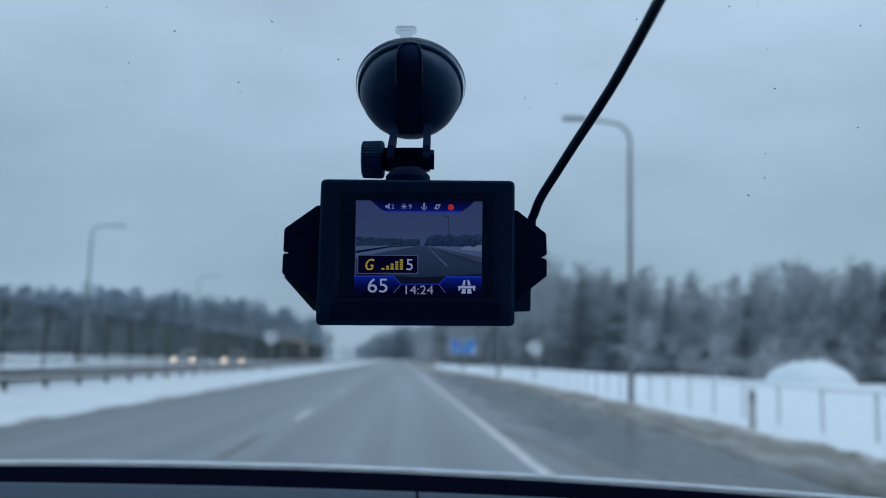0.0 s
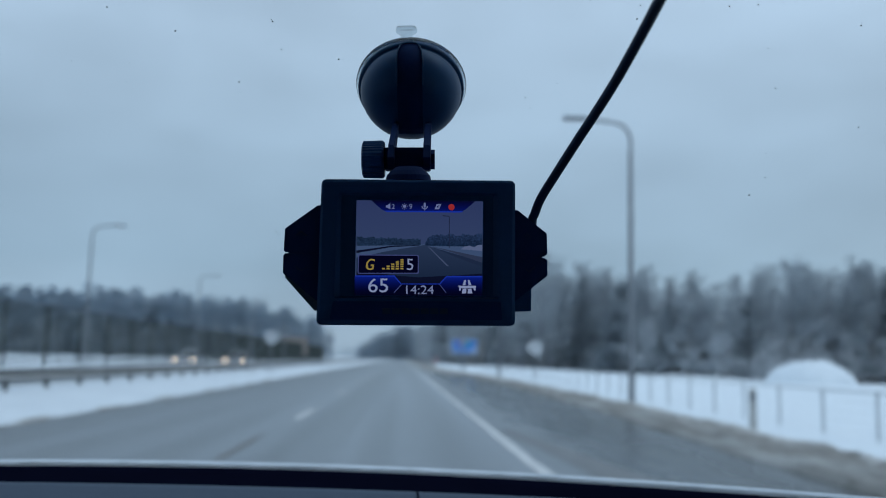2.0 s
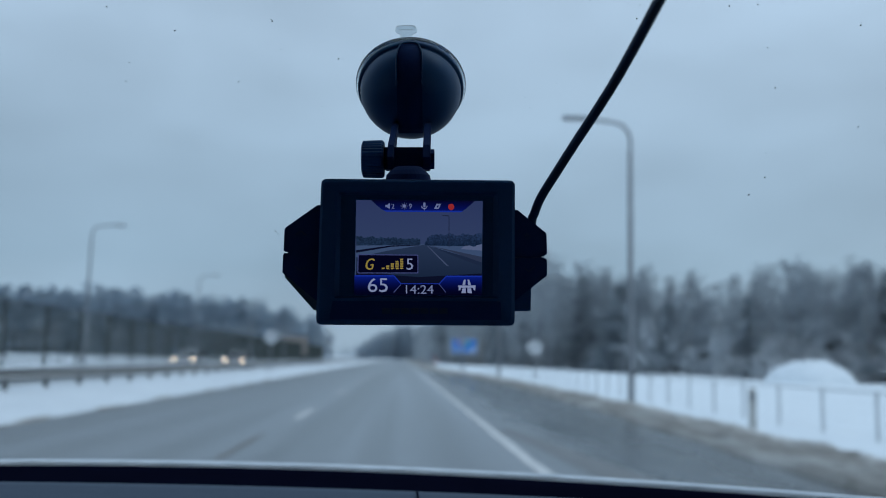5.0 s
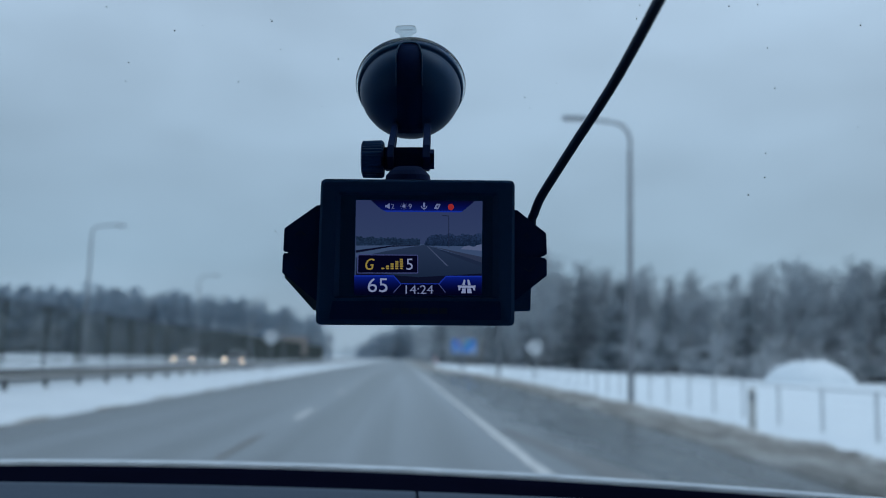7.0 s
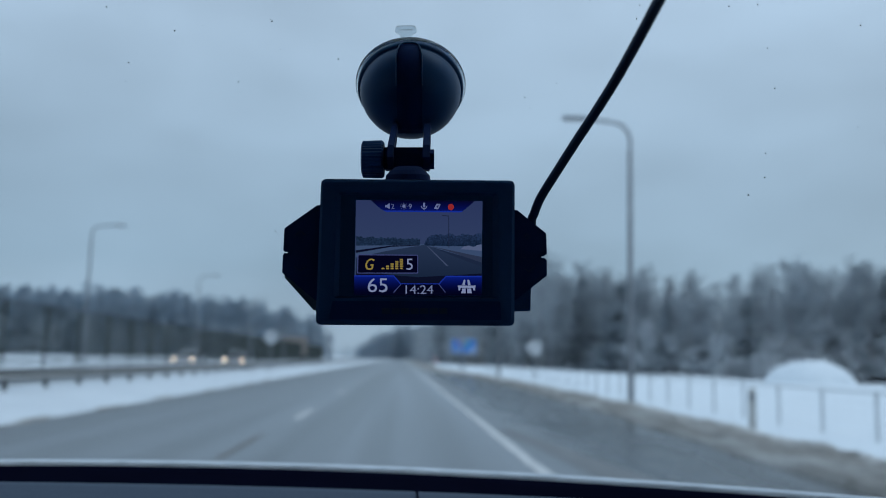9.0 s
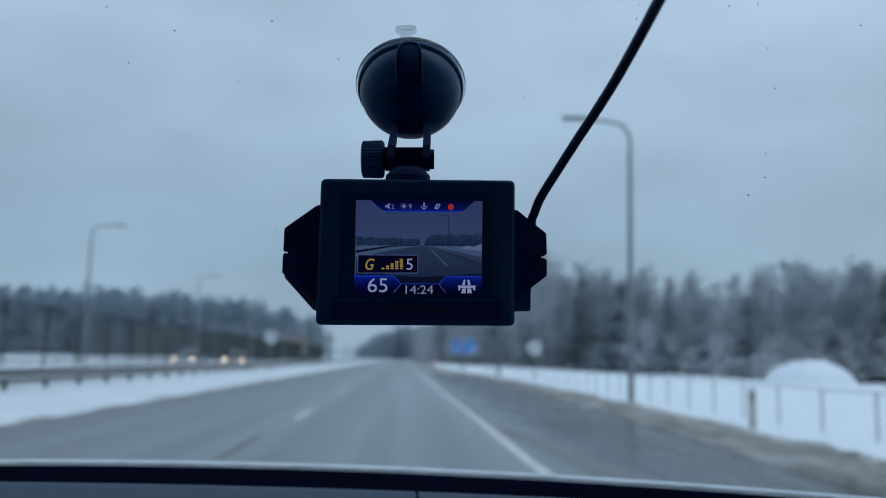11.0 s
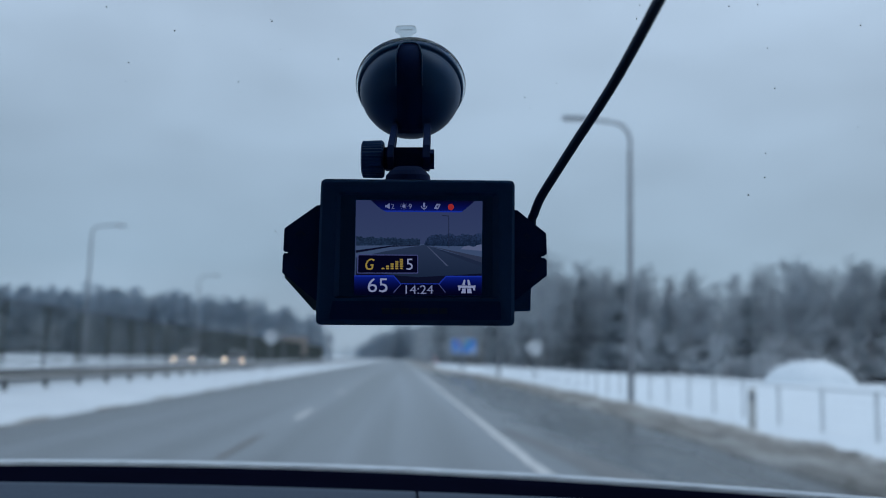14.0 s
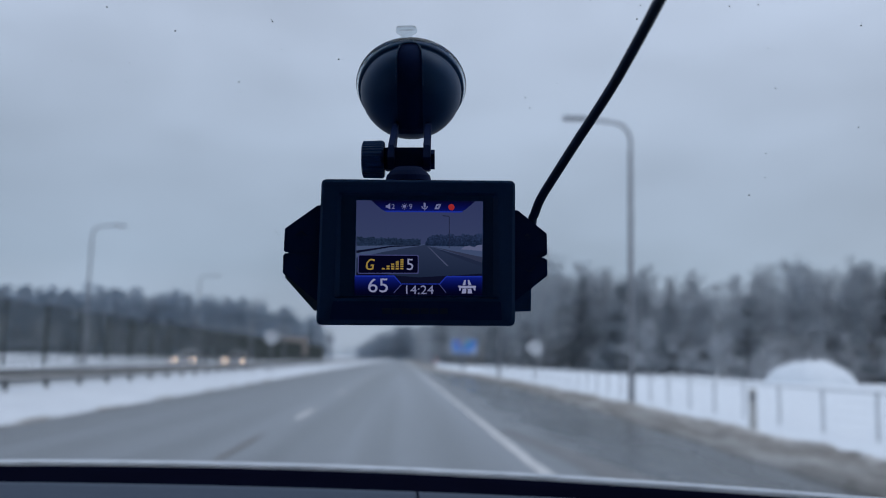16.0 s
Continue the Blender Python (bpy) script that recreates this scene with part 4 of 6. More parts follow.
    # flecks of dirt on the glass: across, height, size in millimetres; the faint ones without a size
    dark = [(-0.1404, 1.3587, 0.8), (-0.1105, 1.3511, 1.1), (-0.0637, 1.3543, 1.0), (-0.0642, 1.3549, 0.6), (-0.0333, 1.341, 0.9), (-0.0608, 1.3447, 0.7), (-0.1356, 1.3397, 0.8), (-0.1391, 1.3328, 0.9), (-0.1635, 1.3398, 0.8), (-0.0967, 1.3529, 0.6), (0.0994, 1.3494, 0.9), (0.07, 1.3295, 0.7), (0.0564, 1.3249, 0.8), (0.0591, 1.321, 0.7), (0.1353, 1.3508, 0.8), (0.1462, 1.3504, 0.7), (0.1554, 1.3364, 0.7), (0.1638, 1.3228, 0.9), (0.1871, 1.3408, 0.8), (0.1687, 1.2828, 1.2), (0.1728, 1.2897, 0.9), (0.1694, 1.2992, 0.8), (0.2021, 1.3068, 0.8), (-0.0712, 1.2681, 0.9), (-0.0724, 1.2695, 0.7), (-0.083, 1.3331, 0.9), (-0.0828, 1.3293, 0.6), (-0.0423, 1.3236, 0.6), (-0.0381, 1.3227, 0.6), (0.0996, 1.3536, 0.6)]
    faint = [(-0.1312, 1.3614), (-0.1248, 1.355), (-0.1139, 1.354), (-0.1139, 1.3464), (-0.1654, 1.3217), (-0.1594, 1.3183), (-0.1313, 1.3293), (-0.1116, 1.33), (-0.0815, 1.3211), (-0.1012, 1.3241), (-0.0872, 1.3576), (-0.0702, 1.3463), (-0.044, 1.348), (-0.0287, 1.3464), (-0.0362, 1.342), (-0.0314, 1.341), (-0.0284, 1.3405), (-0.0669, 1.3465), (-0.166, 1.3071), (-0.1824, 1.2915), (0.0758, 1.339), (0.0849, 1.3349), (0.1062, 1.334), (0.0785, 1.3564), (0.0945, 1.3546), (0.1088, 1.3134), (0.036, 1.3568), (0.1344, 1.3429), (0.1359, 1.3412), (0.1242, 1.3394), (0.1671, 1.34), (0.1554, 1.3503), (0.1869, 1.3416), (0.1827, 1.3289), (0.1937, 1.3253), (0.1277, 1.316), (0.1282, 1.3138), (0.1745, 1.3114), (0.1519, 1.3098), (0.1383, 1.3053), (0.126, 1.3122), (0.1567, 1.2888), (0.2016, 1.2931)]
    for name, spots, mat, label in (("dirt_fleck", dark, M_DIRT, "tiny dark fleck of dried dirt"), ("spray_fleck", [(x, z, 0.75) for x, z in faint], M_FAINT, "faint pale fleck of dried spray")):
        for x, z, d in spots:
            rr = random.Random(int(x * 9000) + int(z * 7000))
            c = Vector((x, glass_y(x, z) - 0.0012, z))
            u, v = Vector((1, 0, 0)), Vector((0, -0.766, 0.643))
            ring = [c + (u * math.cos(k * 0.8976) + v * math.sin(k * 0.8976)) * d * 0.00043 * rr.uniform(0.6, 1.3) for k in range(7)]
            fix(from_lists(name, ring, [tuple(range(7))], mat, car, label))
    return car


build_car()


# ---- the dash camera (lengths in millimetres from a point in front of the screen, x across, y up, z out of the screen) ----
MOUNT = Matrix.Translation((0, STAND, 0)) @ pose(0.01599, 0.35699, 1.24364, *CAM_TURN)


def build_dash_camera():
    dev = root("dash_camera", MOUNT, "black dash camera with a lit screen hanging on the windscreen", "dash camera")

    def add(name, bm, mat, parent=None, label="", smooth=False):
        return part(name, scaled(bm, 0.001), mat, parent or dev, label, smooth)

    # housing: a block with rounded corners, and a raised front frame round the sunken screen
    outer = rounded([(-48.92, 28.02), (28.81, 27.34), (28.7, -31.07), (-51.18, -30.62)], 2.4)
    bm = bmesh.new()
    prism(bm, outer, -27, -2.2, 0.3)
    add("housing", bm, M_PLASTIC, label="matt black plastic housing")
    bm = bmesh.new()
    o1 = rounded([(-48.92, 28.02), (28.81, 27.34), (28.7, -31.07), (-51.18, -30.62)], 2.4)
    o2 = rounded([(-47.9, 26.89), (27.79, 26.44), (27.34, -29.37), (-49.93, -29.15)], 2.2)
    i1 = rounded([(-42.25, 22.59), (21.92, 22.37), (22.59, -20.11), (-43.83, -19.88)], 1.4)
    i2 = rounded([(-40.9, 21.46), (19.88, 21.24), (19.88, -19.43), (-41.8, -19.21)], 1.0)
    rings = [[bm.verts.new((x, y, z)) for x, y in o] for o, z in ((o1, -2.4), (o1, -1.6), (o2, -0.9), (i1, 0.0), (i2, -1.9))]
    for a, b in zip(rings, rings[1:]):
        n = len(a)
        for k in range(n):
            bm.faces.new((a[k], a[(k + 1) % n], b[(k + 1) % n], b[k]))
    bmesh.ops.recalc_face_normals(bm, faces=bm.faces[:])
    add("front_frame", bm, M_PLASTIC, label="raised black frame round the screen")
    bm = bmesh.new()
    prism(bm, [(-44.74, 24.4), (23.95, 24.4), (23.95, -22.37), (-45.19, -22.37)], -2.1, -1.85)
    add("screen_glass", bm, M_GLOSS, label="dark glass over the display")
    # smooth dark strip below the screen; the maker's mark on it becomes a row of plain bars
    bm = bmesh.new()
    prism(bm, rounded([(-44.2, -20.9), (22.9, -21.1), (23.4, -28.6), (-45.6, -28.3)], 0.8), -1.2, 0.12, 0.1)
    strip = add("lower_strip", bm, M_SATIN, label="smooth darker strip below the screen")
    for i in range(7):
        x = -24.4 + i * 3.82
        bm = bmesh.new()
        prism(bm, [(x, -23.75), (x + 3.2, -23.77), (x + 3.2, -26.1), (x, -26.08)], 0.1, 0.2)
        add("logo_bar", bm, M_LOGO, strip)

    # ear-shaped keys, two on either side
    for name, o, split in (("key", [(-49.16, 17.69), (-51.23, 17.69), (-64.55, 8.27), (-65.01, -0.69), (-64.32, -1.38), (-49.16, -1.38)], 0),
                           ("key", [(-49.16, -1.84), (-64.55, -1.84), (-65.24, -2.76), (-65.47, -9.88), (-52.14, -20.9), (-49.16, -21.13)], 0),
                           ("key", [(27.8, 15.85), (30.32, 15.62), (42.04, 6.2), (42.27, -2.07), (40.89, -3.22), (27.8, -3.22)], 1),
                           ("key", [(27.8, -3.68), (40.89, -3.68), (42.27, -4.59), (42.27, -11.03), (29.4, -21.13), (27.8, -21.36)], 1)):
        bm = bmesh.new()
        prism(bm, o, -20, -6, 0.5)
        add(name, bm, M_SATIN, label="angular black side key")
    for o in ([(-48.01, 17.23), (-51.0, 17.23), (-63.4, 7.81), (-63.63, -10.34), (-51.91, -20.44), (-48.01, -20.67)], [(26.65, 15.39), (30.09, 15.16), (40.43, 6.66), (40.43, -11.26), (29.4, -20.44), (26.65, -20.67)]):
        bm = bmesh.new()
        prism(bm, o, -22, -8.5)
        add("key_backing", bm, M_SATIN)
    # faint key signs
    for pts in (((-60.18, 5.28), (-57.89, 7.12), (-55.59, 5.28)), ((-60.18, -7.35), (-57.89, -8.96), (-55.59, -7.35)), ((33.08, 4.82), (34.0, 5.97), (35.15, 4.82), (34.0, 3.68)), ((33.08, -8.04), (34.92, -9.42), (37.21, -7.12))):
        bm = bmesh.new()
        tube(bm, [(x, y, -5.95) for x, y in pts], 0.16, 6)
        add("key_sign", bm, M_LOGO)
    # rear hump of the body, seen below the keys, and the plug socket
    bm = bmesh.new()
    prism(bm, [(-67.0, -9.5), (-67.2, -12.2), (-54.8, -26.2), (-43.65, -26.2), (-43.65, -6.88)], -27, -21, 0.6)
    add("rear_hump", bm, M_HUMP, label="dark grey rear edge of the body")
    bm = bmesh.new()
    prism(bm, rounded([(28.71, -16.37), (36.77, -16.37), (36.54, -26.1), (28.71, -26.33)], 0.6), -25, -16, 0.5)
    add("power_socket", bm, M_PLASTIC)

    # --- display: every element is a thin lit layer ---
    bm = flat([(-34.96, 19.52), (15.89, 19.07), (15.44, -18.84), (-35.64, -18.62)], -1.76)
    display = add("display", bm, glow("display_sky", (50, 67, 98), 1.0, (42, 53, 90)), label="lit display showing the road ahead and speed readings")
    level = [0]

    def lit(name, outline, mat):
        level[0] += 1
        return add(name, flat(outline, -1.74 + 0.012 * level[0]), mat, display)

    def tag(name, text, x, y, size, width, mat, bold=0.0, slant=0.0):
        level[0] += 1
        return add(name, shifted(lettering(text, size, width, bold, slant), x, y, -1.74 + 0.012 * level[0]), mat, display)

    g_tree, g_tree2 = glow("display_forest", (17, 32, 56), 1.0, (30, 46, 76), grain=1500), glow("display_far_forest", (24, 40, 64), grain=1500)
    g_snow, g_road, g_dirty = glow("display_snow", (54, 72, 104)), glow("display_road", (22, 35, 58), 1.0, (34, 48, 74)), glow("display_bank", (40, 50, 74))
    g_line, g_dark, g_pole = glow("display_line", (58, 70, 98)), glow("display_dark", (10, 15, 36)), glow("display_lamp", (26, 34, 58))
    g_navy, g_bar = glow("display_navy", (3, 4, 26)), glow("display_bar", (2, 3, 26), 1.0, (9, 27, 116), fade=2.2)
    g_rim, g_white, g_soft = glow("display_rim", (20, 42, 140)), glow("display_white", (120, 131, 166)), glow("display_grey", (106, 117, 152))
    g_amber, g_red, g_rim2 = glow("display_amber", (134, 118, 58)), glow("display_red", (138, 38, 42)), glow("display_frame", (58, 66, 112))
    g_top = glow("display_top_bar", (8, 22, 104), 1.0, (3, 4, 26), fade=0.55)
    g_dim = glow("display_dim_grey", (96, 106, 146))
    g_gutter, g_heap = glow("display_gutter", (26, 38, 62)), glow("display_heap", (78, 90, 122))
    rq = random.Random(4)

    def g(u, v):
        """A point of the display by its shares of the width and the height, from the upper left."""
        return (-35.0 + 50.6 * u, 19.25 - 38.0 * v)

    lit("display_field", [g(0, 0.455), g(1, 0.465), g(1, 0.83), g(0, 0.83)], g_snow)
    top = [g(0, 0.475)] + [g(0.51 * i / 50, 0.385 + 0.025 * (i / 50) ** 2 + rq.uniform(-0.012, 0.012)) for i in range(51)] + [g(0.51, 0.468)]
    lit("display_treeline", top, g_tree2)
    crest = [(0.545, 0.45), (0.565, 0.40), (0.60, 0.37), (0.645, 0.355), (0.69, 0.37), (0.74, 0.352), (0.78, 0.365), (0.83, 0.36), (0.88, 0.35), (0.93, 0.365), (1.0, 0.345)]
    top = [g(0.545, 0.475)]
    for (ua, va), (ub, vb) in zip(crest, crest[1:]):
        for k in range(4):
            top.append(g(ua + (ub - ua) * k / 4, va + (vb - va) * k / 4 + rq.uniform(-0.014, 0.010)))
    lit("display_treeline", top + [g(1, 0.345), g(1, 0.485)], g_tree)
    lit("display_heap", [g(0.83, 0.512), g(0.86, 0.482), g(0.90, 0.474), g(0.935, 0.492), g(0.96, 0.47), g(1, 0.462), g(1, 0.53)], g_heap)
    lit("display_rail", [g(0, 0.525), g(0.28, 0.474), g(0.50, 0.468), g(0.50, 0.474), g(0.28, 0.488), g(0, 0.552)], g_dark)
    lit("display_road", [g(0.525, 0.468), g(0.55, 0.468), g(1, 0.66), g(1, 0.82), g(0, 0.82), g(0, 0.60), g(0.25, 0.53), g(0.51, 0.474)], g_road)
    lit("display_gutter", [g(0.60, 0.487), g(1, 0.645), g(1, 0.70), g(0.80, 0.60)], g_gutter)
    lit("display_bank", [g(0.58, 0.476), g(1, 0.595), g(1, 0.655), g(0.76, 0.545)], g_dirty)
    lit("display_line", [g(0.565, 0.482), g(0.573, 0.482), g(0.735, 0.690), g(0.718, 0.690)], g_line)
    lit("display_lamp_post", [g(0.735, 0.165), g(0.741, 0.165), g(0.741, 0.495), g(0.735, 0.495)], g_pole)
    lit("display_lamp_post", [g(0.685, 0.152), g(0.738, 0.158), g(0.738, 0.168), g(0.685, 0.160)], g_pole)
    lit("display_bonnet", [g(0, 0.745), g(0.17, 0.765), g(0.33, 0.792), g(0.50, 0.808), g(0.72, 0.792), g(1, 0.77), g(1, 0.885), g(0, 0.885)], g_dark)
    # signal box
    lit("signal_frame", rounded([(-34.28, -2.27), (-9.99, -2.5), (-9.99, -9.99), (-34.51, -9.99)], 0.5), g_rim2)
    lit("signal_box", rounded([(-33.94, -2.61), (-10.33, -2.84), (-10.33, -9.65), (-34.17, -9.65)], 0.4), g_navy)
    tag("letter", "G", -31.1, -8.51, 4.5, 3.5, g_amber, 0.02, 0.25)
    tag("digit", "5", -14.76, -8.55, 4.5, 2.6, g_white)
    for i, n in enumerate((1, 2, 3, 4, 5)):
        for j in range(n):
            x, y = -24.74 + i * 1.86, -8.29 + j * 0.89
            w, h = 1.25, 0.62
            lit("signal_bar", [(x, y), (x + w, y), (x + w, y + h), (x, y + h)], g_amber)
    # bottom bar with speed, time and road sign
    lit("bottom_bar", [(-35.64, -10.67), (-19.75, -10.67), (-16.8, -14.07), (-1.82, -14.07), (1.14, -10.9), (15.66, -10.9), (15.44, -18.84), (-35.64, -18.62)], g_navy)
    lit("speed_panel", [(-35.64, -10.9), (-19.75, -10.9), (-17.03, -14.3), (-20.89, -18.62), (-35.64, -18.62)], g_bar)
    lit("road_panel", [(-1.82, -14.3), (1.14, -11.12), (15.66, -11.12), (15.44, -18.84), (2.5, -18.62)], g_bar)
    for a in ([(-35.64, -10.67), (-19.75, -10.67), (-19.64, -11.24), (-35.64, -11.24)], [(-19.75, -10.67), (-16.8, -14.07), (-17.25, -14.19), (-20.2, -10.9)],
              [(-17.03, -13.96), (-1.59, -13.96), (-1.59, -14.3), (-17.03, -14.3)], [(-1.82, -14.07), (1.14, -10.9), (1.59, -11.01), (-1.36, -14.3)],
              [(1.14, -10.9), (15.66, -10.9), (15.66, -11.46), (1.14, -11.46)]):
        lit("bar_rim", a, g_rim)
    for a in ([(-17.03, -14.3), (-16.8, -14.53), (-19.75, -17.71), (-19.98, -17.48)], [(-1.82, -14.3), (-1.59, -14.19), (1.14, -17.48), (0.91, -17.71)]):
        lit("bar_tick", a, g_rim2)
    tag("speed_reading", "65", -30.19, -17.48, 5.6, 7.9, g_white)
    tag("clock_reading", "14:24", -15.0, -18.2, 3.5, 11.1, g_soft)
    for a in ([(8.17, -12.03), (8.97, -12.03), (8.74, -14.53), (7.49, -14.53)], [(9.76, -12.03), (10.56, -12.03), (11.35, -14.53), (10.1, -14.53)],
              [(5.45, -14.76), (13.62, -14.76), (13.17, -15.89), (5.9, -15.89)], [(5.9, -15.89), (6.81, -15.89), (6.58, -17.03), (5.79, -17.03)],
              [(12.26, -15.89), (13.17, -15.89), (13.28, -17.03), (12.49, -17.03)], [(7.49, -16.12), (9.08, -16.12), (9.08, -18.39), (7.04, -18.39)],
              [(9.76, -16.12), (11.35, -16.12), (11.8, -18.39), (9.76, -18.39)]):
        lit("motorway_symbol", [(9.5 + (x - 9.5) * 0.9, -15.2 + (y + 15.2) * 0.85) for x, y in a], g_white)
    # top bar with status signs
    lit("top_bar", [(-29.06, 19.52), (12.71, 19.07), (9.08, 15.89), (6.81, 14.53), (-22.7, 14.76), (-24.97, 15.89)], g_top)
    lit("top_rim", [(-24.06, 15.32), (8.17, 15.1), (6.81, 14.53), (-22.7, 14.76)], g_rim)
    lit("speaker_symbol", [(-23.16, 17.48), (-22.47, 17.48), (-21.34, 18.39), (-21.34, 15.78), (-22.47, 16.57), (-23.16, 16.57)], g_dim)
    tag("digit", "2", -20.8, 16.0, 1.95, 1.25, g_dim)
    cx, cy = (-15.66, 17.03)
    lit("sun_symbol", [(cx + 0.68 * math.cos(a), cy + 0.68 * math.sin(a)) for a in (k * 0.6283 for k in range(10))], g_dim)
    for k in range(8):
        a = k * 0.7854
        u, v = Vector((math.cos(a), math.sin(a))), Vector((-math.sin(a), math.cos(a)))
        p, q = Vector((cx, cy)) + u * 0.91, Vector((cx, cy)) + u * 1.36
        lit("sun_ray", [tuple(p + v * 0.1), tuple(p - v * 0.1), tuple(q - v * 0.1), tuple(q + v * 0.1)], g_dim)
    tag("digit", "9", -13.8, 16.0, 1.95, 1.25, g_dim)
    lit("microphone_symbol", rounded([(-7.98, 18.5), (-7.12, 18.5), (-7.12, 16.5), (-7.98, 16.5)], 0.4), g_dim)
    lit("microphone_symbol", [(-8.80, 17.1), (-8.50, 17.1), (-8.30, 16.5), (-7.90, 16.2), (-7.20, 16.2), (-6.80, 16.5), (-6.60, 17.1), (-6.30, 17.1), (-6.45, 16.4), (-6.95, 15.95), (-7.40, 15.85), (-7.40, 15.4), (-7.70, 15.4), (-7.70, 15.85), (-8.15, 15.95), (-8.65, 16.4)], g_dim)
    lit("card_symbol", [(-2.72, 17.93), (-0.91, 17.93), (-1.82, 15.89), (-3.63, 15.89)], g_dim)
    lit("card_symbol", [(-2.75, 17.1), (-1.75, 17.45), (-1.6, 17.25), (-2.6, 16.85), (-2.0, 16.35), (-2.2, 16.2)], g_top)
    cx, cy = (3.18, 16.69)
    lit("record_dot", [(cx + 1.27 * math.cos(a), cy + 1.27 * math.sin(a)) for a in (k * 0.3927 for k in range(16))], g_red)

    # --- suction mount ---
    cup = Vector((-15.67, 79.72, -78.0))
    out = Vector((0.01, -0.68, 0.73)).normalized()
    side = Vector((1, 0, 0))
    upg = out.cross(side).normalized()
    side = upg.cross(out).normalized()
    if upg.y < 0:
        upg = -upg

    def turned(profile, n=48):
        """A round body about the cup's axis: profile of radius and height."""
        b = bmesh.new()
        rings = [[b.verts.new(cup + out * h + (side * math.cos(a) + upg * math.sin(a)) * r) for a in (6.28319 * k / n for k in range(n))] for r, h in profile]
        for p, q in zip(rings, rings[1:]):
            for k in range(n):
                b.faces.new((p[k], p[(k + 1) % n], q[(k + 1) % n], q[k]))
        b.faces.new(rings[0][::-1])
        b.faces.new(rings[-1])
        bmesh.ops.recalc_face_normals(b, faces=b.faces[:])
        return b
    R = 24.3
    dome = [(R + 1.2, 2.0), (R + 1.2, 4.6), (R + 0.2, 5.2), (R - 0.3, 5.4)] + [(R * math.cos(a), 5.6 + (R - 4) * math.sin(a)) for a in (0.06 + 1.42 * k / 16 for k in range(17))]
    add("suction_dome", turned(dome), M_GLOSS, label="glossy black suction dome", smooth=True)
    gasket = turned([(26.2, 0.3), (26.7, 1.0), (26.0, 2.1), (20.0, 2.2)])
    add("suction_gasket", gasket, M_CLEAR, label="clear rubbery suction gasket", smooth=True)
    # clear pull tab above the gasket
    bm = bmesh.new()
    tab = [(-2.8, -2), (-2.6, 2.6), (-4.7, 3.2), (-5.1, 5.0), (-4.0, 6.9), (4.0, 6.9), (5.1, 5.0), (4.7, 3.2), (2.6, 2.6), (2.8, -2)]
    prism(bm, rounded(tab, 0.9, 4), 0, 1.1, 0.3)
    prism(bm, [(-3.2, 5.0), (3.2, 5.0), (3.2, 5.5), (-3.2, 5.5)], 1.1, 1.3)
    bmesh.ops.transform(bm, matrix=Matrix((side, upg, out)).transposed().to_4x4(), verts=bm.verts[:])
    bmesh.ops.translate(bm, verts=bm.verts[:], vec=cup + upg * 25.6 + out * 0.8 - side * 1.5)
    tabo = add("pull_tab", bm, M_CLEAR, label="clear plastic pull tab")
    # locking lever lying over the dome
    bm = bmesh.new()
    rows = []
    for k in range(13):
        a = math.radians(98 - k * 9.5)
        w = (2.6, 4.9, 5.7, 5.8)[min(k, 3)]
        for rr in (R + 1.9, R - 1.5):
            c = cup + out * (5.2 + (rr - 3.6) * math.cos(a - math.radians(8)) * 0.98) + upg * rr * math.sin(a - math.radians(8))
            rows.append([bm.verts.new(c - side * w), bm.verts.new(c + side * w)])
    for k in range(12):
        t0, b0, t1, b1 = rows[2 * k], rows[2 * k + 1], rows[2 * k + 2], rows[2 * k + 3]
        bm.faces.new((t0[0], t0[1], t1[1], t1[0]))
        bm.faces.new((b0[0], b1[0], b1[1], b0[1]))
        bm.faces.new((t0[0], t1[0], b1[0], b0[0]))
        bm.faces.new((t0[1], b0[1], b1[1], t1[1]))
    bm.faces.new((rows[0][0], rows[1][0], rows[1][1], rows[0][1]))
    bm.faces.new((rows[-2][0], rows[-2][1], rows[-1][1], rows[-1][0]))
    bmesh.ops.recalc_face_normals(bm, faces=bm.faces[:])
    lever = add("locking_lever", bm, M_BLACK, label="black locking lever over the dome", smooth=True)
    rim = []
    for sgn in (-1, 1):
        line = []
        for k in range(7):
            a = math.radians(96 - k * 9.0)
            w = (3.0, 5.0, 5.7, 5.9)[min(k, 3)]
            line.append(cup + out * (5.2 + (R + 2.1 - 3.6) * math.cos(a - math.radians(8)) * 0.98) + upg * (R + 2.1) * math.sin(a - math.radians(8)) + side * w * sgn)
        rim = rim + (line[::-1] if sgn < 0 else line)
    bm = bmesh.new()
    tube(bm, smooth_line(rim, 3), 0.34, 8)
    add("lever_rim", bm, M_GLOSS, lever, "thin glossy rim of the lever", smooth=True)
    # two hinge cheeks from the dome to the bolt
    for x0, x1 in ((-23.5, -20.9), (-8.58, -5.55)):
        bm = bmesh.new()
        prism(bm, [(60.5, -68.0), (57.2, -55.0), (44.04, -22.0), (38.43, -18.0), (33.78, -24.0), (33.95, -36.0), (44.49, -42.0)], x0, x1, 0.4)
        bmesh.ops.transform(bm, matrix=Matrix(((0, 0, 1, 0), (1, 0, 0, 0), (0, 1, 0, 0), (0, 0, 0, 1))), verts=bm.verts[:])
        add("hinge_cheek", bm, M_BLACK)
    hx = (38.67, -30.0)
    bm = bmesh.new()
    prism(bm, rounded([(-25.46, 43.33), (-6.61, 43.33), (-6.61, 34.02), (-25.46, 34.02)], 1.0), -36, -24, 0.8)
    add("hinge_block", bm, M_BLACK)
    bm = bmesh.new()
    rod(bm, (-6.36, *hx), (-3.79, *hx), 4.3, sides=6)
    add("hinge_nut", bm, M_BLACK)
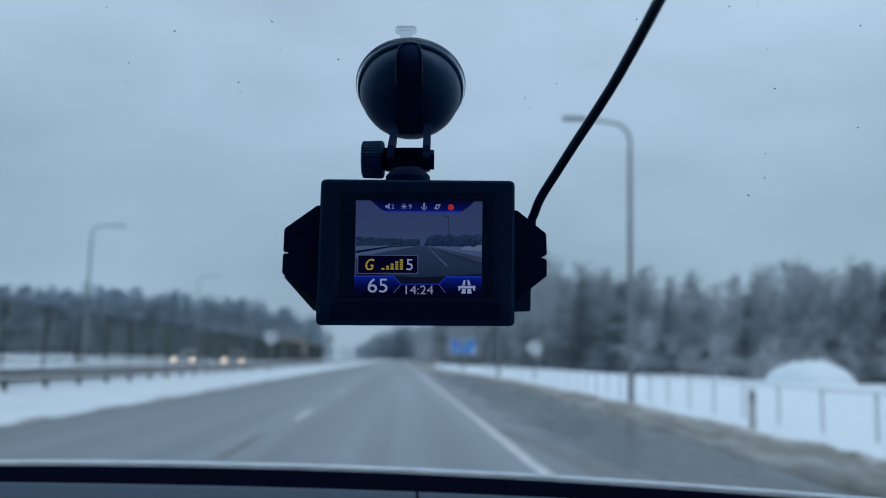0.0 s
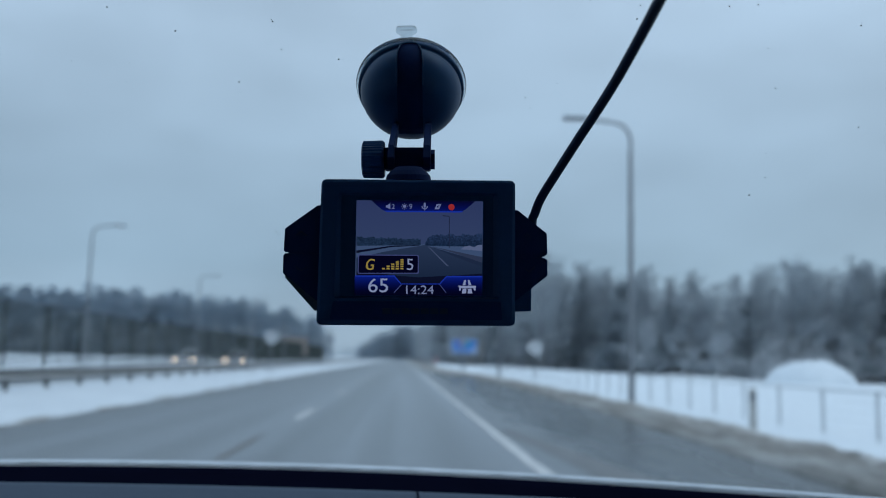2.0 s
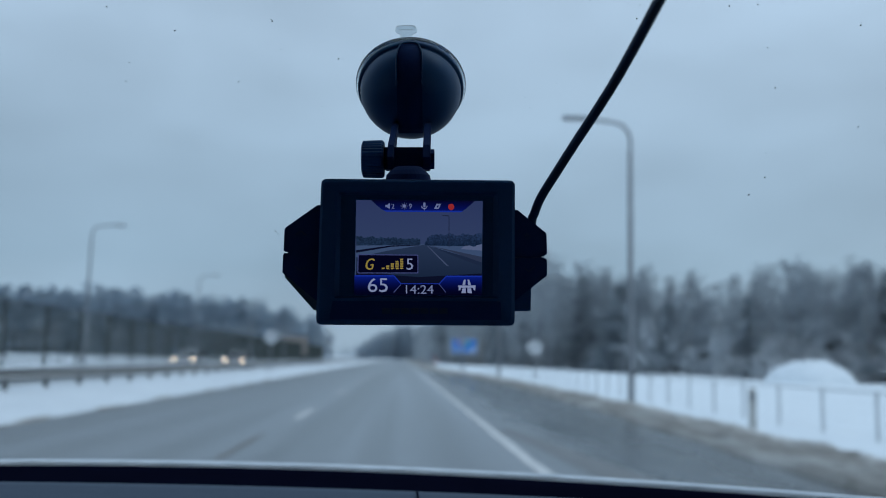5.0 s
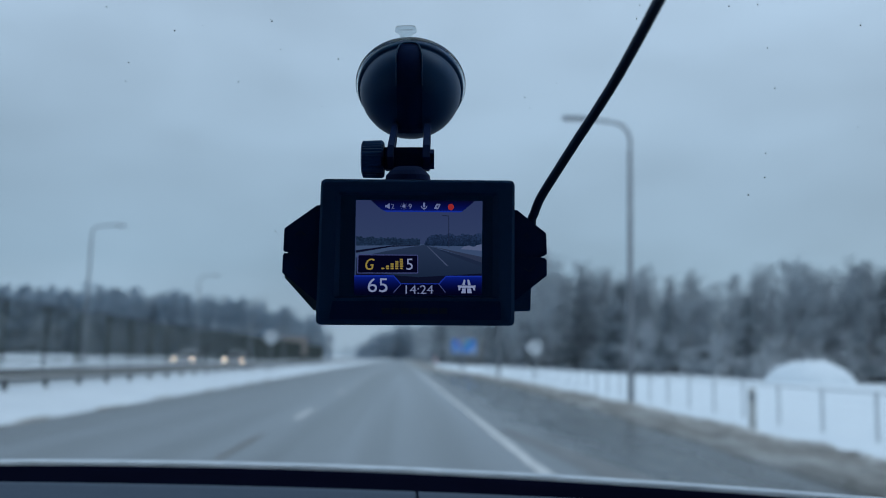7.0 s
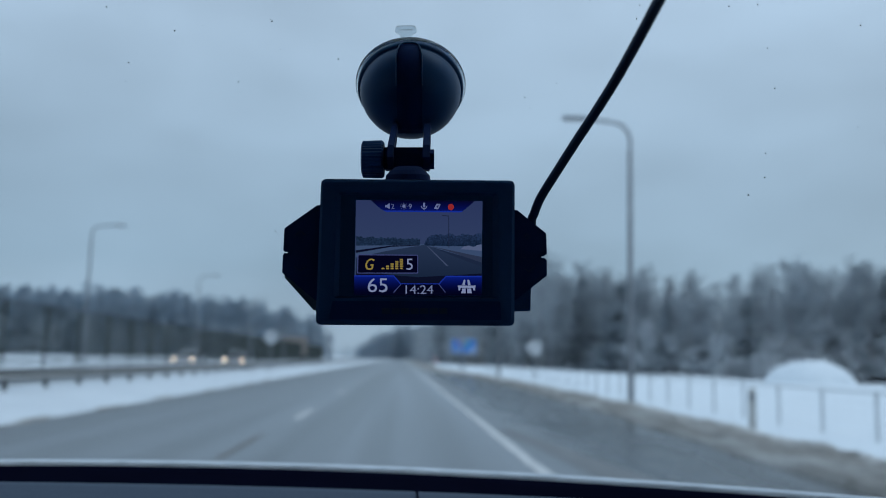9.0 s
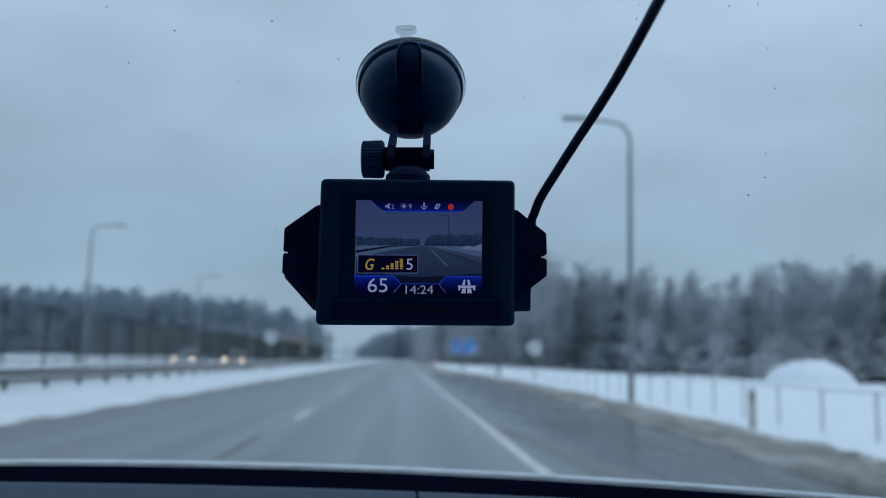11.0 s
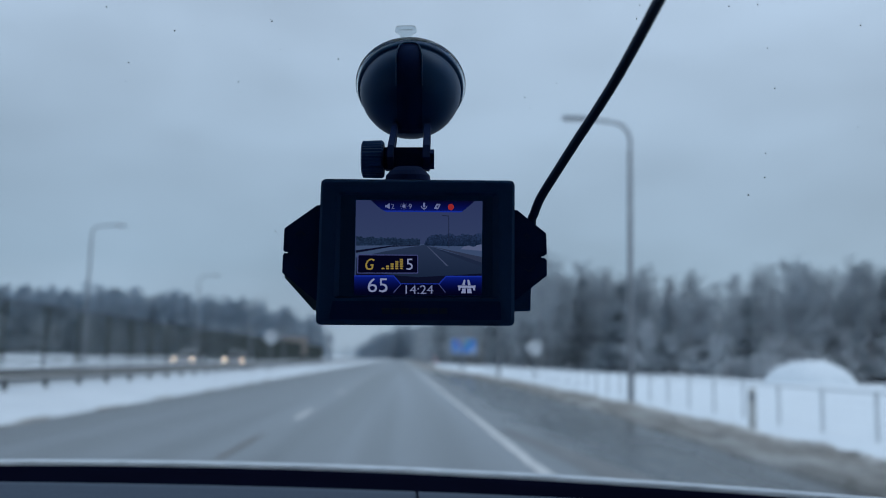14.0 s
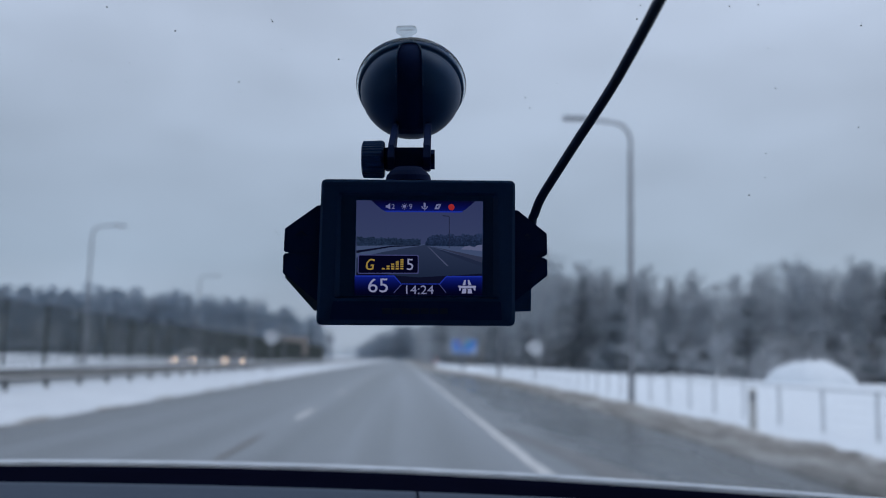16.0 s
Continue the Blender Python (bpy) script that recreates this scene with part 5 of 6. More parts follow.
    # ribbed tightening knob
    bm = bmesh.new()
    n = 68
    prof = [(640.5, 6.6), (643, 8.0), (677, 8.25), (680, 7.4)]
    xs = [-35.13, -34.51, -26.44, -25.46]
    rings = []
    for xk, (_, r) in zip(xs, prof):
        rings.append([bm.verts.new((xk, hx[0] + (r - (0.38 if k % 2 else 0)) * math.cos(6.28319 * k / n), hx[1] + (r - (0.38 if k % 2 else 0)) * math.sin(6.28319 * k / n))) for k in range(n)])
    for a, b in zip(rings, rings[1:]):
        for k in range(n):
            bm.faces.new((a[k], a[(k + 1) % n], b[(k + 1) % n], b[k]))
    bm.faces.new(rings[0])
    bm.faces.new(rings[-1][::-1])
    bmesh.ops.recalc_face_normals(bm, faces=bm.faces[:])
    add("tightening_knob", bm, M_PLASTIC, label="ribbed black tightening knob")
    # ball joint collar on the housing
    bm = bmesh.new()
    cx, z = -14.79, -20.0
    y1, y2, y3, y4 = 28.62, 30.77, 32.67, 34.34
    for (ya, ra), (yb, rb) in zip(((y1, 9.6), (y2, 9.2), (y3, 7.6)), ((y2, 9.2), (y3, 7.6), (y4, 5.5))):
        rod(bm, (cx, ya, z), (cx, yb, z), ra, rb, sides=32)
    add("ball_joint_collar", bm, M_BLACK, smooth=False)
    return dev


build_dash_camera()


def build_cable():
    r = root("power_cable", MOUNT, "thick black power cable running up the windscreen", "cable")
    pts = [(33.98, -22.9, -24), (35.76, -14.26, -25), (37.12, 0.24, -24), (37.75, 11.75, -23), (38.61, 14.6, -22), (41.01, 21.51, -17), (46.98, 32.36, -6), (52.55, 42.41, 6), (57.85, 51.7, 18), (62.16, 60.06, 31), (65.15, 67.39, 45), (67.17, 73.6, 60), (68.27, 78.58, 76), (68.11, 80.28, 86)]
    bm = bmesh.new()
    tube(bm, smooth_line(pts, 10), 1.92, 16)
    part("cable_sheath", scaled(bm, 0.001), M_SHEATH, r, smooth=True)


build_cable()


# ---- roadside things ahead ----
def board(bm, x0, x1, z0, z1, y0, y1, r=0.08):
    """A sheet-metal panel with rounded corners, standing across the road."""
    prism(bm, rounded([(x0, z0), (x1, z0), (x1, z1), (x0, z1)], r, 4), y0, y1)
    bmesh.ops.transform(bm, matrix=Matrix(((1, 0, 0, 0), (0, 0, 1, 0), (0, 1, 0, 0), (0, 0, 0, 1))), verts=bm.verts[:])
    bmesh.ops.recalc_face_normals(bm, faces=bm.faces[:])
    return bm


def upright(bm, x, y, z):
    """Turns a flat mesh in x, y to stand facing the traffic (towards -y)."""
    bmesh.ops.transform(bm, matrix=Matrix(((1, 0, 0, x), (0, 0, 1, y), (0, 1, 0, z), (0, 0, 0, 1))), verts=bm.verts[:])
    bmesh.ops.recalc_face_normals(bm, faces=bm.faces[:])
    return bm


def direction_sign():
    r = root("road_sign", pose(7.78, 29.7, 0.05), "blue direction sign with white border on two grey posts", "road sign")
    w, z0, z1 = 1.57, 1.82, 3.58
    bm = bmesh.new()
    board(bm, -w, w, z0, z1, -0.02, 0.02, 0.12)
    plate = part("sign_plate", bm, M_WHITE, r)
    bm = bmesh.new()
    board(bm, -w + 0.07, w - 0.07, z0 + 0.07, z1 - 0.07, -0.026, -0.02, 0.09)
    part("blue_field", bm, M_BLUE, plate)
    k = w / 1.75
    for x0, x1, m, nm in ((-0.82, -0.10, M_RED, "red_route_shield"), (0.02, 0.74, M_GREEN, "green_route_shield")):
        bm = bmesh.new()
        board(bm, x0 * k, x1 * k, 2.94, 3.31, -0.032, -0.026, 0.05)
        sh = part(nm, bm, m, plate)
        bm = bmesh.new()
        board(bm, x0 * k + 0.14, x1 * k - 0.14, 3.05, 3.20, -0.036, -0.032, 0.02)
        part("number_bar", bm, M_WHITE, plate)
    for text, z, wd in (("SALASPILS", 2.50, 1.70), ("TALLINA", 2.08, 1.35)):
        part("place_name", upright(lettering(text, 0.25, wd), -1.34, -0.031, z), M_WHITE, plate)
    for z, x0 in ((2.50, 1.00), (2.08, 0.85)):
        bm = bmesh.new()
        board(bm, x0, 1.36, z, z + 0.26, -0.031, -0.026, 0.04)
        part("distance_bar", bm, M_WHITE, plate)
    for x in (-0.25, 0.25):
        bm = bmesh.new()
        rod(bm, (x, 0.07, -0.3), (x, 0.07, 3.5), 0.05, sides=12)
        part("post", bm, M_STEEL, r)
    for z in (2.2, 3.2):
        bm = bmesh.new()
        box(bm, -1.35, 1.35, 0.021, 0.06, z, z + 0.05)
        part("bracket", bm, M_STEEL, r)


direction_sign()


def marker_board():
    r = root("marker_board", pose(4.55, 35.7, 0.35), "red and white striped hazard board on a post", "hazard marker")
    bm = bmesh.new()
    board(bm, -0.22, 0.22, 0.18, 0.96, -0.012, 0.012, 0.03)
    plate = part("plate", bm, M_WHITE, r)
    for k in range(3):
        z = 0.10 + k * 0.30
        pts = []
        for x, zz in ((-0.21, z), (0.21, z + 0.34), (0.21, z + 0.49), (-0.21, z + 0.15)):
            pts.append((x, min(max(zz, 0.19), 0.95)))
        part("stripe", upright(flat(pts, 0), 0, -0.0165, 0), M_RED, plate, "red diagonal stripe")
    bm = bmesh.new()
    rod(bm, (0, 0.04, -0.5), (0, 0.04, 0.9), 0.03, sides=10)
    part("post", bm, M_STEEL, r)


marker_board()


def delineator(x, y):
    r = root("marker_post", pose(x, y, 0.2), "thin grey plastic marker post in the snow bank", "marker post", "marker posts")
    bm = bmesh.new()
    box(bm, -0.05, 0.05, -0.02, 0.02, -0.3, 0.75, 0.012)
    part("post", bm, M_POST, r)
    bm = bmesh.new()
    box(bm, -0.035, 0.035, -0.026, -0.021, 0.52, 0.66)
    part("reflector", bm, M_WHITE, r)


delineator(4.15, 28.5)


def billboard():
    r = root("billboard", pose(-25.0, 133, 0), "weathered brown blank billboard on posts before the forest", "billboard")
    bm = bmesh.new()
    board(bm, -3.15, 3.15, 1.45, 5.65, -0.08, 0.08, 0.03)
    part("frame", bm, M_POST, r)
    for i in range(4):
        bm = bmesh.new()
        board(bm, -3.05 + i * 1.53, -1.55 + i * 1.53, 1.55, 5.55, -0.12, -0.08, 0.02)
        part("panel", bm, M_BROWN, r)
    for x in (-2.2, 2.2):
        bm = bmesh.new()
        box(bm, x - 0.1, x + 0.1, 0.09, 0.29, -0.4, 5.2)
        part("post", bm, M_POST, r)


billboard()


def camera_pole(x, y, h, box_z, label):
    r = root("camera_pole", pose(x, y, 0.05), label, "camera pole", "camera poles")
    bm = bmesh.new()
    rod(bm, (0, 0, -0.3), (0, 0, h - 1.2), 0.04, 0.035, 12)
    part("pole", bm, M_POST, r)
    bm = bmesh.new()
    box(bm, -0.06, 0.06, -0.06, 0.06, h - 1.25, h, 0.02)
    part("antenna_box", bm, M_POST, r)
    bm = bmesh.new()
    box(bm, 0.03, 0.40, -0.25, 0.25, box_z - 0.17, box_z + 0.17, 0.05)
    cam_box = part("camera_housing", bm, M_PLASTIC, r, "dark rounded camera housing")
    bm = bmesh.new()
    rod(bm, (0.2, -0.26, box_z), (0.2, -0.30, box_z), 0.10, sides=16)
    part("lens", bm, M_GLOSS, cam_box)


camera_pole(-8.1, 22.5, 4.1, 3.05, "dark pole with a traffic camera beside the carriageway")


# ---- the stretch already passed ----
def street_lamp(x, y, toward, group="street lamps along the road", h=8.2, label="tall grey steel street lamp with a curved arm"):
    r = root("street_lamp", pose(x, y, 0.05), label, "street lamp", group)
    bm = bmesh.new()
    tube(bm, [(0, 0, -0.3), (0, 0, 2), (0, 0, 4.5), (0, 0, h - 0.9)], [0.095, 0.088, 0.078, 0.065], 14)
    part("pole", bm, M_STEEL, r)
    arms = (toward,) if toward in (-1, 1) else (-1, 1)
    for s in arms:
        bm = bmesh.new()
        tube(bm, smooth_line([(0, 0, h - 0.95), (0, 0, h - 0.5), (0.22 * s, 0, h - 0.12), (0.7 * s, 0, h), (1.4 * s, 0, h + 0.05)], 5), 0.05, 10)
        part("arm", bm, M_STEEL, r)
        bm = bmesh.new()
        x0, x1 = sorted((1.35 * s, 2.05 * s))
        box(bm, x0, x1, -0.13, 0.13, h + 0.0, h + 0.11, 0.03)
        head = part("lamp_head", bm, M_STEEL, r)
        bm = bmesh.new()
        box(bm, x0 + 0.12, x1 - 0.12, -0.09, 0.09, h - 0.012, h + 0.002)
        part("lens", bm, M_WHITE, head)
    return r


street_lamp(5.95, 5.3, -1, h=8.9)
lamp_src = street_lamp(6.12, -25.0, -1, h=8.34)
for x, y in ((6.73, -55.0), (7.05, -84.2), (7.05, -116), (7.0, -146), (7.0, -176), (7.0, -208)):
    copy_thing(lamp_src, pose(x, y, 0.05))
lamp_left = street_lamp(-19.4, -24.6, 1, "street lamps across the road", h=8.93)
for x, y in ((-20.4, 10.2), (-20.6, 45), (-20.6, 80), (-19.4, -59.4), (-19.4, -94), (-19.4, -129), (-19.4, -164), (-19.4, -199)):
    copy_thing(lamp_left, pose(x, y, 0.05))
street_lamp(-7.9, -80, 0, "", 10.2, "tall double-armed street lamp on the median")

M_LIT = glow("green_signal_light", (60, 255, 190), 2.0)
M_LENS = material("dark_signal_lens", (0.03, 0.02, 0.02), 0.3, scale=30)


def signal_head(parent, x, y, z, lit=True):
    bm = bmesh.new()
    box(bm, x - 0.30, x + 0.30, y + 0.12, y + 0.15, z - 0.10, z + 1.12, 0.012)
    bd = part("signal_backboard", bm, M_SATIN, parent)
    bm = bmesh.new()
    box(bm, x - 0.17, x + 0.17, y - 0.12, y + 0.12, z, z + 1.02, 0.03)
    hd = part("signal_housing", bm, M_PLASTIC, parent, "black three-lens signal housing")
    for k in range(3):
        zc = z + 0.18 + 0.33 * k
        bm = bmesh.new()
        rod(bm, (x, y - 0.122, zc), (x, y - 0.135, zc), 0.125, sides=20)
        part("signal_lens", bm, M_LIT if lit and k == 0 else M_LENS, hd, "lit green lens" if lit and k == 0 else "")
        bm = bmesh.new()
        n = 10
        for i in range(n):
            a0, a1 = math.pi * i / n, math.pi * (i + 1) / n
            q = [Vector((x + 0.145 * math.cos(a), 0, zc + 0.145 * math.sin(a))) for a in (a0, a1)]
            vs = [bm.verts.new((p.x, yy, p.z)) for yy in (y - 0.12, y - 0.34) for p in q]
            bm.faces.new((vs[0], vs[1], vs[3], vs[2]))
        part("visor", bm, M_PLASTIC, hd)


def crossing_sign(parent, x, y, z):
    bm = bmesh.new()
    board(bm, x - 0.36, x + 0.36, z, z + 0.80, y - 0.012, y + 0.012, 0.06)
    s = part("crossing_sign", bm, M_BLUE, parent, "blue square crossing sign")
    part("white_triangle", upright(flat([(-0.27, 0.10), (0.27, 0.10), (0, 0.62)], 0), x, y - 0.017, z), M_WHITE, s)
    for k in range(3):
        part("stripe", upright(flat([(-0.14 + 0.1 * k, 0.15), (-0.08 + 0.1 * k, 0.15), (-0.05 + 0.06 * k, 0.30), (-0.09 + 0.06 * k, 0.30)], 0), x, y - 0.021, z), M_SATIN, s)


def signals():
    r = root("traffic_light", pose(7.0, -89, 0), "traffic light on a mast arm over the road, showing green", "traffic light", "traffic lights at the crossing")
    bm = bmesh.new()
    tube(bm, [(0, 0, -0.3), (0, 0, 2.5), (0, 0, 4.9)], [0.12, 0.11, 0.10], 14)
    part("mast", bm, M_STEEL, r)
    bm = bmesh.new()
    tube(bm, smooth_line([(0, 0, 4.75), (-1.2, 0, 5.1), (-3.0, 0, 5.35), (-5.5, 0, 5.4)], 6), [0.09 - 0.0022 * k for k in range(19)], 12)
    part("mast_arm", bm, M_STEEL, r)
    signal_head(r, -5.5, -0.1, 4.95)
    signal_head(r, 0.05, -0.2, 2.05)
    crossing_sign(r, 0.0, -0.13, 3.25)
    r = root("traffic_light", pose(-8.2, -80.6, 0), "traffic light on the median pole, showing green", "traffic light", "traffic lights at the crossing")
    bm = bmesh.new()
    rod(bm, (0, 0, -0.3), (0, 0, 4.4), 0.07, sides=12)
    part("mast", bm, M_STEEL, r)
    signal_head(r, 0.0, -0.2, 2.5)
    crossing_sign(r, 0.0, -0.1, 3.6)
    r = root("traffic_light", pose(-10.9, -81, 0), "dark back of a traffic light with a grey board above", "traffic light", "traffic lights at the crossing")
    bm = bmesh.new()
    rod(bm, (0, 0, -0.3), (0, 0, 4.5), 0.07, sides=12)
    part("mast", bm, M_STEEL, r)
    signal_head(r, 0.0, 0.2, 2.4, False)
    bm = bmesh.new()
    board(bm, -0.42, 0.42, 3.75, 4.55, -0.1, -0.08, 0.03)
    part("sign_back", bm, M_STEEL, r, "bare grey back of a sign")


signals()
camera_pole(8.0, -192, 3.7, 2.9, "grey pole with a small traffic camera beside the barrier")
camera_pole(-10.2, -190, 4.6, 3.3, "grey pole with a small traffic camera on the median")
camera_pole(-10.2, -128, 4.6, 3.3, "grey pole with a small traffic camera on the median")


def round_sign(x, y, z):
    r = root("round_sign", pose(x, y, 0.1), "round pale road sign on a thin grey post", "road sign", "round signs")
    bm = bmesh.new()
    rod(bm, (0, -0.015, z - 0.1), (0, 0.015, z - 0.1), 0.40, sides=36)
    disc = part("disc", bm, M_DISC, r)
    bm = bmesh.new()
    n = 36
    rings = [[bm.verts.new((q * math.cos(a), -0.019, z - 0.1 + q * math.sin(a))) for a in (6.28319 * k / n for k in range(n))] for q in (0.395, 0.365)]
    for k in range(n):
        bm.faces.new((rings[0][k], rings[1][k], rings[1][(k + 1) % n], rings[0][(k + 1) % n]))
    part("border", bm, M_STEEL, disc, "thin grey border")
    part("bar", upright(flat([(-0.22, -0.17), (-0.16, -0.23), (0.22, 0.17), (0.16, 0.23)], 0), 0, -0.019, z - 0.1), M_STEEL, disc, "faint grey diagonal bar")
    bm = bmesh.new()
    rod(bm, (0, 0.05, -0.4), (0, 0.05, z + 0.2), 0.03, sides=10)
    part("post", bm, M_STEEL, r)


round_sign(6.79, -35.6, 1.85)
round_sign(-7.22, -30.4, 2.19)


def guide_post(x, y):
    r = root("guide_post", pose(x, y, 0.0), "short stout grey post in the dirty snow bank", "marker post")
    bm = bmesh.new()
    tube(bm, [(0, 0, -0.3), (0, 0, 0.76), (0, 0, 0.80)], [0.070, 0.066, 0.045], 14)
    part("post", bm, M_GUIDE, r)
    bm = bmesh.new()
    rod(bm, (0, 0, 0.60), (0, 0, 0.68), 0.0695, sides=14, caps=False)
    part("band", bm, M_STEEL, r, "paler grey band")


guide_post(6.22, -65.4)


def wire_fence(x, y0, y1, step, h, label, mat, wires, thick=0.03, mesh=0.0, top_rail=False):
    r = root("fence", pose(x, y0, 0.05), label, "fence")
    bm = bmesh.new()
    rod(bm, (0, 0, -0.3), (0, 0, h), thick, sides=8)
    post = part("post", bm, mat, r)
    n = int((y1 - y0) / step)
    for i in range(1, n + 1):
        p = post.copy()
        scene.collection.objects.link(p)
        p.parent = r
        p.location = (0, i * step, 0)
    for k in range(wires):
        z = h * (0.12 + 0.84 * k / (wires - 1))
        bm = bmesh.new()
        rod(bm, (0, 0, z), (0, n * step, z), 0.016 if top_rail and k == wires - 1 else 0.003, sides=5)
        part("top_rail" if top_rail and k == wires - 1 else "wire", bm, mat, r)
    if mesh:
        verts, faces = [], []
        for i in range(int(n * step / mesh)):
            s, y = len(verts), i * mesh
            verts += [(dx, y + dy, z) for z in (0.05, h - 0.05) for dx, dy in ((0.005, 0), (-0.003, 0.005), (-0.003, -0.005))]
            faces += [(s + a, s + (a + 1) % 3, s + 3 + (a + 1) % 3, s + 3 + a) for a in range(3)]
        from_lists("wire_mesh", verts, faces, mat, r)


wire_fence(7.5, -78.3, 3, 1.85, 0.78, "low wire fence with a top rail on thin posts", M_FENCE, 5, 0.026, 0.0, True)
wire_fence(9.6, -226, -100, 2.5, 1.3, "low wire fence on thin grey posts in the snow", M_FENCE, 5)
wire_fence(-23.0, -226, 190, 6.2, 4.1, "tall dark green mesh fence beyond the road", M_MESH, 12, 0.085, 0.06)


# ---- oncoming cars waiting in the opposite lanes ----
M_BEAM = glow("headlight_lens", (255, 226, 190), 7.0)
M_CARGLASS = material("dark_car_glass", (0.012, 0.016, 0.020), 0.08, second=(0.016, 0.020, 0.024), scale=2.0)
M_CHROME = material("dull_chrome", (0.45, 0.46, 0.48), 0.25, metal=1.0, second=(0.35, 0.36, 0.38), scale=30)
M_SILVER = material("silver_car_paint", (0.30, 0.32, 0.34), 0.35, metal=0.4, second=(0.22, 0.235, 0.25), scale=1.5)


def oncoming_car(x, y, paint, label):
    """A hatchback facing the traffic; its nose at y, the origin on the asphalt below the nose."""
    r = root("oncoming_car", pose(x, y, 0.0), label, "car", "oncoming cars")

    def side_on(outline, half, mat, name, parent=None, bevel=0.06, note=""):
        bm = bmesh.new()
        prism(bm, outline, -half, half)
        if bevel:
            ring = [e for e in bm.edges if len({round(v.co.z, 4) for v in e.verts}) == 1]
            bmesh.ops.bevel(bm, geom=ring, offset=bevel, segments=3, affect='EDGES')
        bmesh.ops.transform(bm, matrix=Matrix(((0, 0, 1, 0), (1, 0, 0, 0), (0, 1, 0, 0), (0, 0, 0, 1))), verts=bm.verts[:])
        bmesh.ops.recalc_face_normals(bm, faces=bm.faces[:])
        return part(name, bm, mat, parent or r, note)

    lower = [(0.05, 0.26), (0.0, 0.45), (0.06, 0.70), (0.35, 0.84), (1.15, 0.96), (4.05, 1.02), (4.22, 0.85), (4.25, 0.45), (4.15, 0.26)]
    body = side_on(lower, 0.88, paint, "body", note="painted car body wet with road spray")
    upper = [(1.10, 0.94), (1.75, 1.36), (2.15, 1.47), (3.30, 1.48), (3.85, 1.36), (4.10, 0.98)]
    side_on(upper, 0.70, M_CARGLASS, "cabin_glass", bevel=0.10, note="dark glass round the cabin")
    side_on([(1.78, 1.385), (2.15, 1.485), (3.30, 1.495), (3.86, 1.375), (3.80, 1.34), (3.28, 1.44), (2.17, 1.43), (1.86, 1.34)], 0.68, paint, "roof", bevel=0.04)
    for s in (-1, 1):
        bm = bmesh.new()
        tube(bm, [(0.80 * s, 1.08, 0.93), (0.70 * s, 1.76, 1.37), (0.67 * s, 2.15, 1.47)], 0.035, 8)
        part("pillar", bm, paint, r)
        bm = bmesh.new()
        box(bm, 0.82 * s - 0.09 + 0.1 * s, 0.82 * s + 0.09 + 0.1 * s, 1.45, 1.56, 0.98, 1.12, 0.035)
        part("wing_mirror", bm, paint, r)
        bm = bmesh.new()
        prism(bm, rounded([(0.42 * s, 0.60), (0.80 * s, 0.63), (0.82 * s, 0.76), (0.48 * s, 0.72)][::s], 0.03, 3), -0.09, -0.01)
        bmesh.ops.transform(bm, matrix=Matrix(((1, 0, 0, 0), (0, 0, 1, 0.06), (0, 1, 0, 0), (0, 0, 0, 1))), verts=bm.verts[:])
        bmesh.ops.recalc_face_normals(bm, faces=bm.faces[:])
        lamp = part("headlight", bm, M_CARGLASS, body, "dark headlight unit")
        bm = bmesh.new()
        rod(bm, (0.70 * s, -0.032, 0.69), (0.70 * s, -0.045, 0.69), 0.075, sides=18)
        lens = part("headlight_bulb", bm, M_BEAM, r, "lit warm white headlight lens")
        for yy in (0.82, 3.42):
            bm = bmesh.new()
            rod(bm, (0.70 * s, yy, 0.32), (0.885 * s, yy, 0.32), 0.32, sides=28)
            tyre = part("wheel", bm, M_RUBBER, r)
            bm = bmesh.new()
            rod(bm, (0.886 * s, yy, 0.32), (0.892 * s, yy, 0.32), 0.20, sides=20)
            part("rim", bm, M_CHROME, tyre)
    bm = bmesh.new()
    box(bm, -0.36, 0.36, -0.012, 0.03, 0.58, 0.70, 0.02)
    part("grille", bm, M_BLACK, body)
    bm = bmesh.new()
    box(bm, -0.62, 0.62, -0.005, 0.06, 0.29, 0.40, 0.02)
    part("air_intake", bm, M_BLACK, body)
    bm = bmesh.new()
    box(bm, -0.26, 0.26, -0.022, -0.005, 0.44, 0.55, 0.006)
    part("plate_bar", bm, M_WHITE, body)
    return r


oncoming_car(-17.0, -9.2, M_SILVER, "silver car with lit headlights on the opposite carriageway")
oncoming_car(-13.1, -9.0, M_CARPAINT, "dark grey car with lit headlights on the opposite carriageway")


def snow_heap(x, y, sx, sy, h, seed):
    verts, faces, n, m = [], [], 28, 9
    for j in range(m + 1):
        t = j / m
        for i in range(n):
            a = 6.28319 * i / n
            rr = (1 - t) ** 0.55 * (1 + 0.22 * noise.noise(Vector((math.cos(a) * 1.5, math.sin(a) * 1.5, seed))))
            zz = h * (1 - (1 - t) ** 1.9) * (1 + 0.2 * noise.noise(Vector((math.cos(a) * 2, math.sin(a) * 2, seed + t * 3))))
            verts.append((sx * rr * math.cos(a), sy * rr * math.sin(a), zz - 0.3))
    for j in range(m):
        for i in range(n):
            faces.append((j * n + i, j * n + (i + 1) % n, (j + 1) * n + (i + 1) % n, (j + 1) * n + i))
    ob = from_lists("snow_heap", verts, faces, M_SNOW, smooth=True)
    ob.location = (x, y, field_height(x, y))
    tagged(ob, "large white heap of piled snow beyond the fence", "snow heap", "snow heaps")


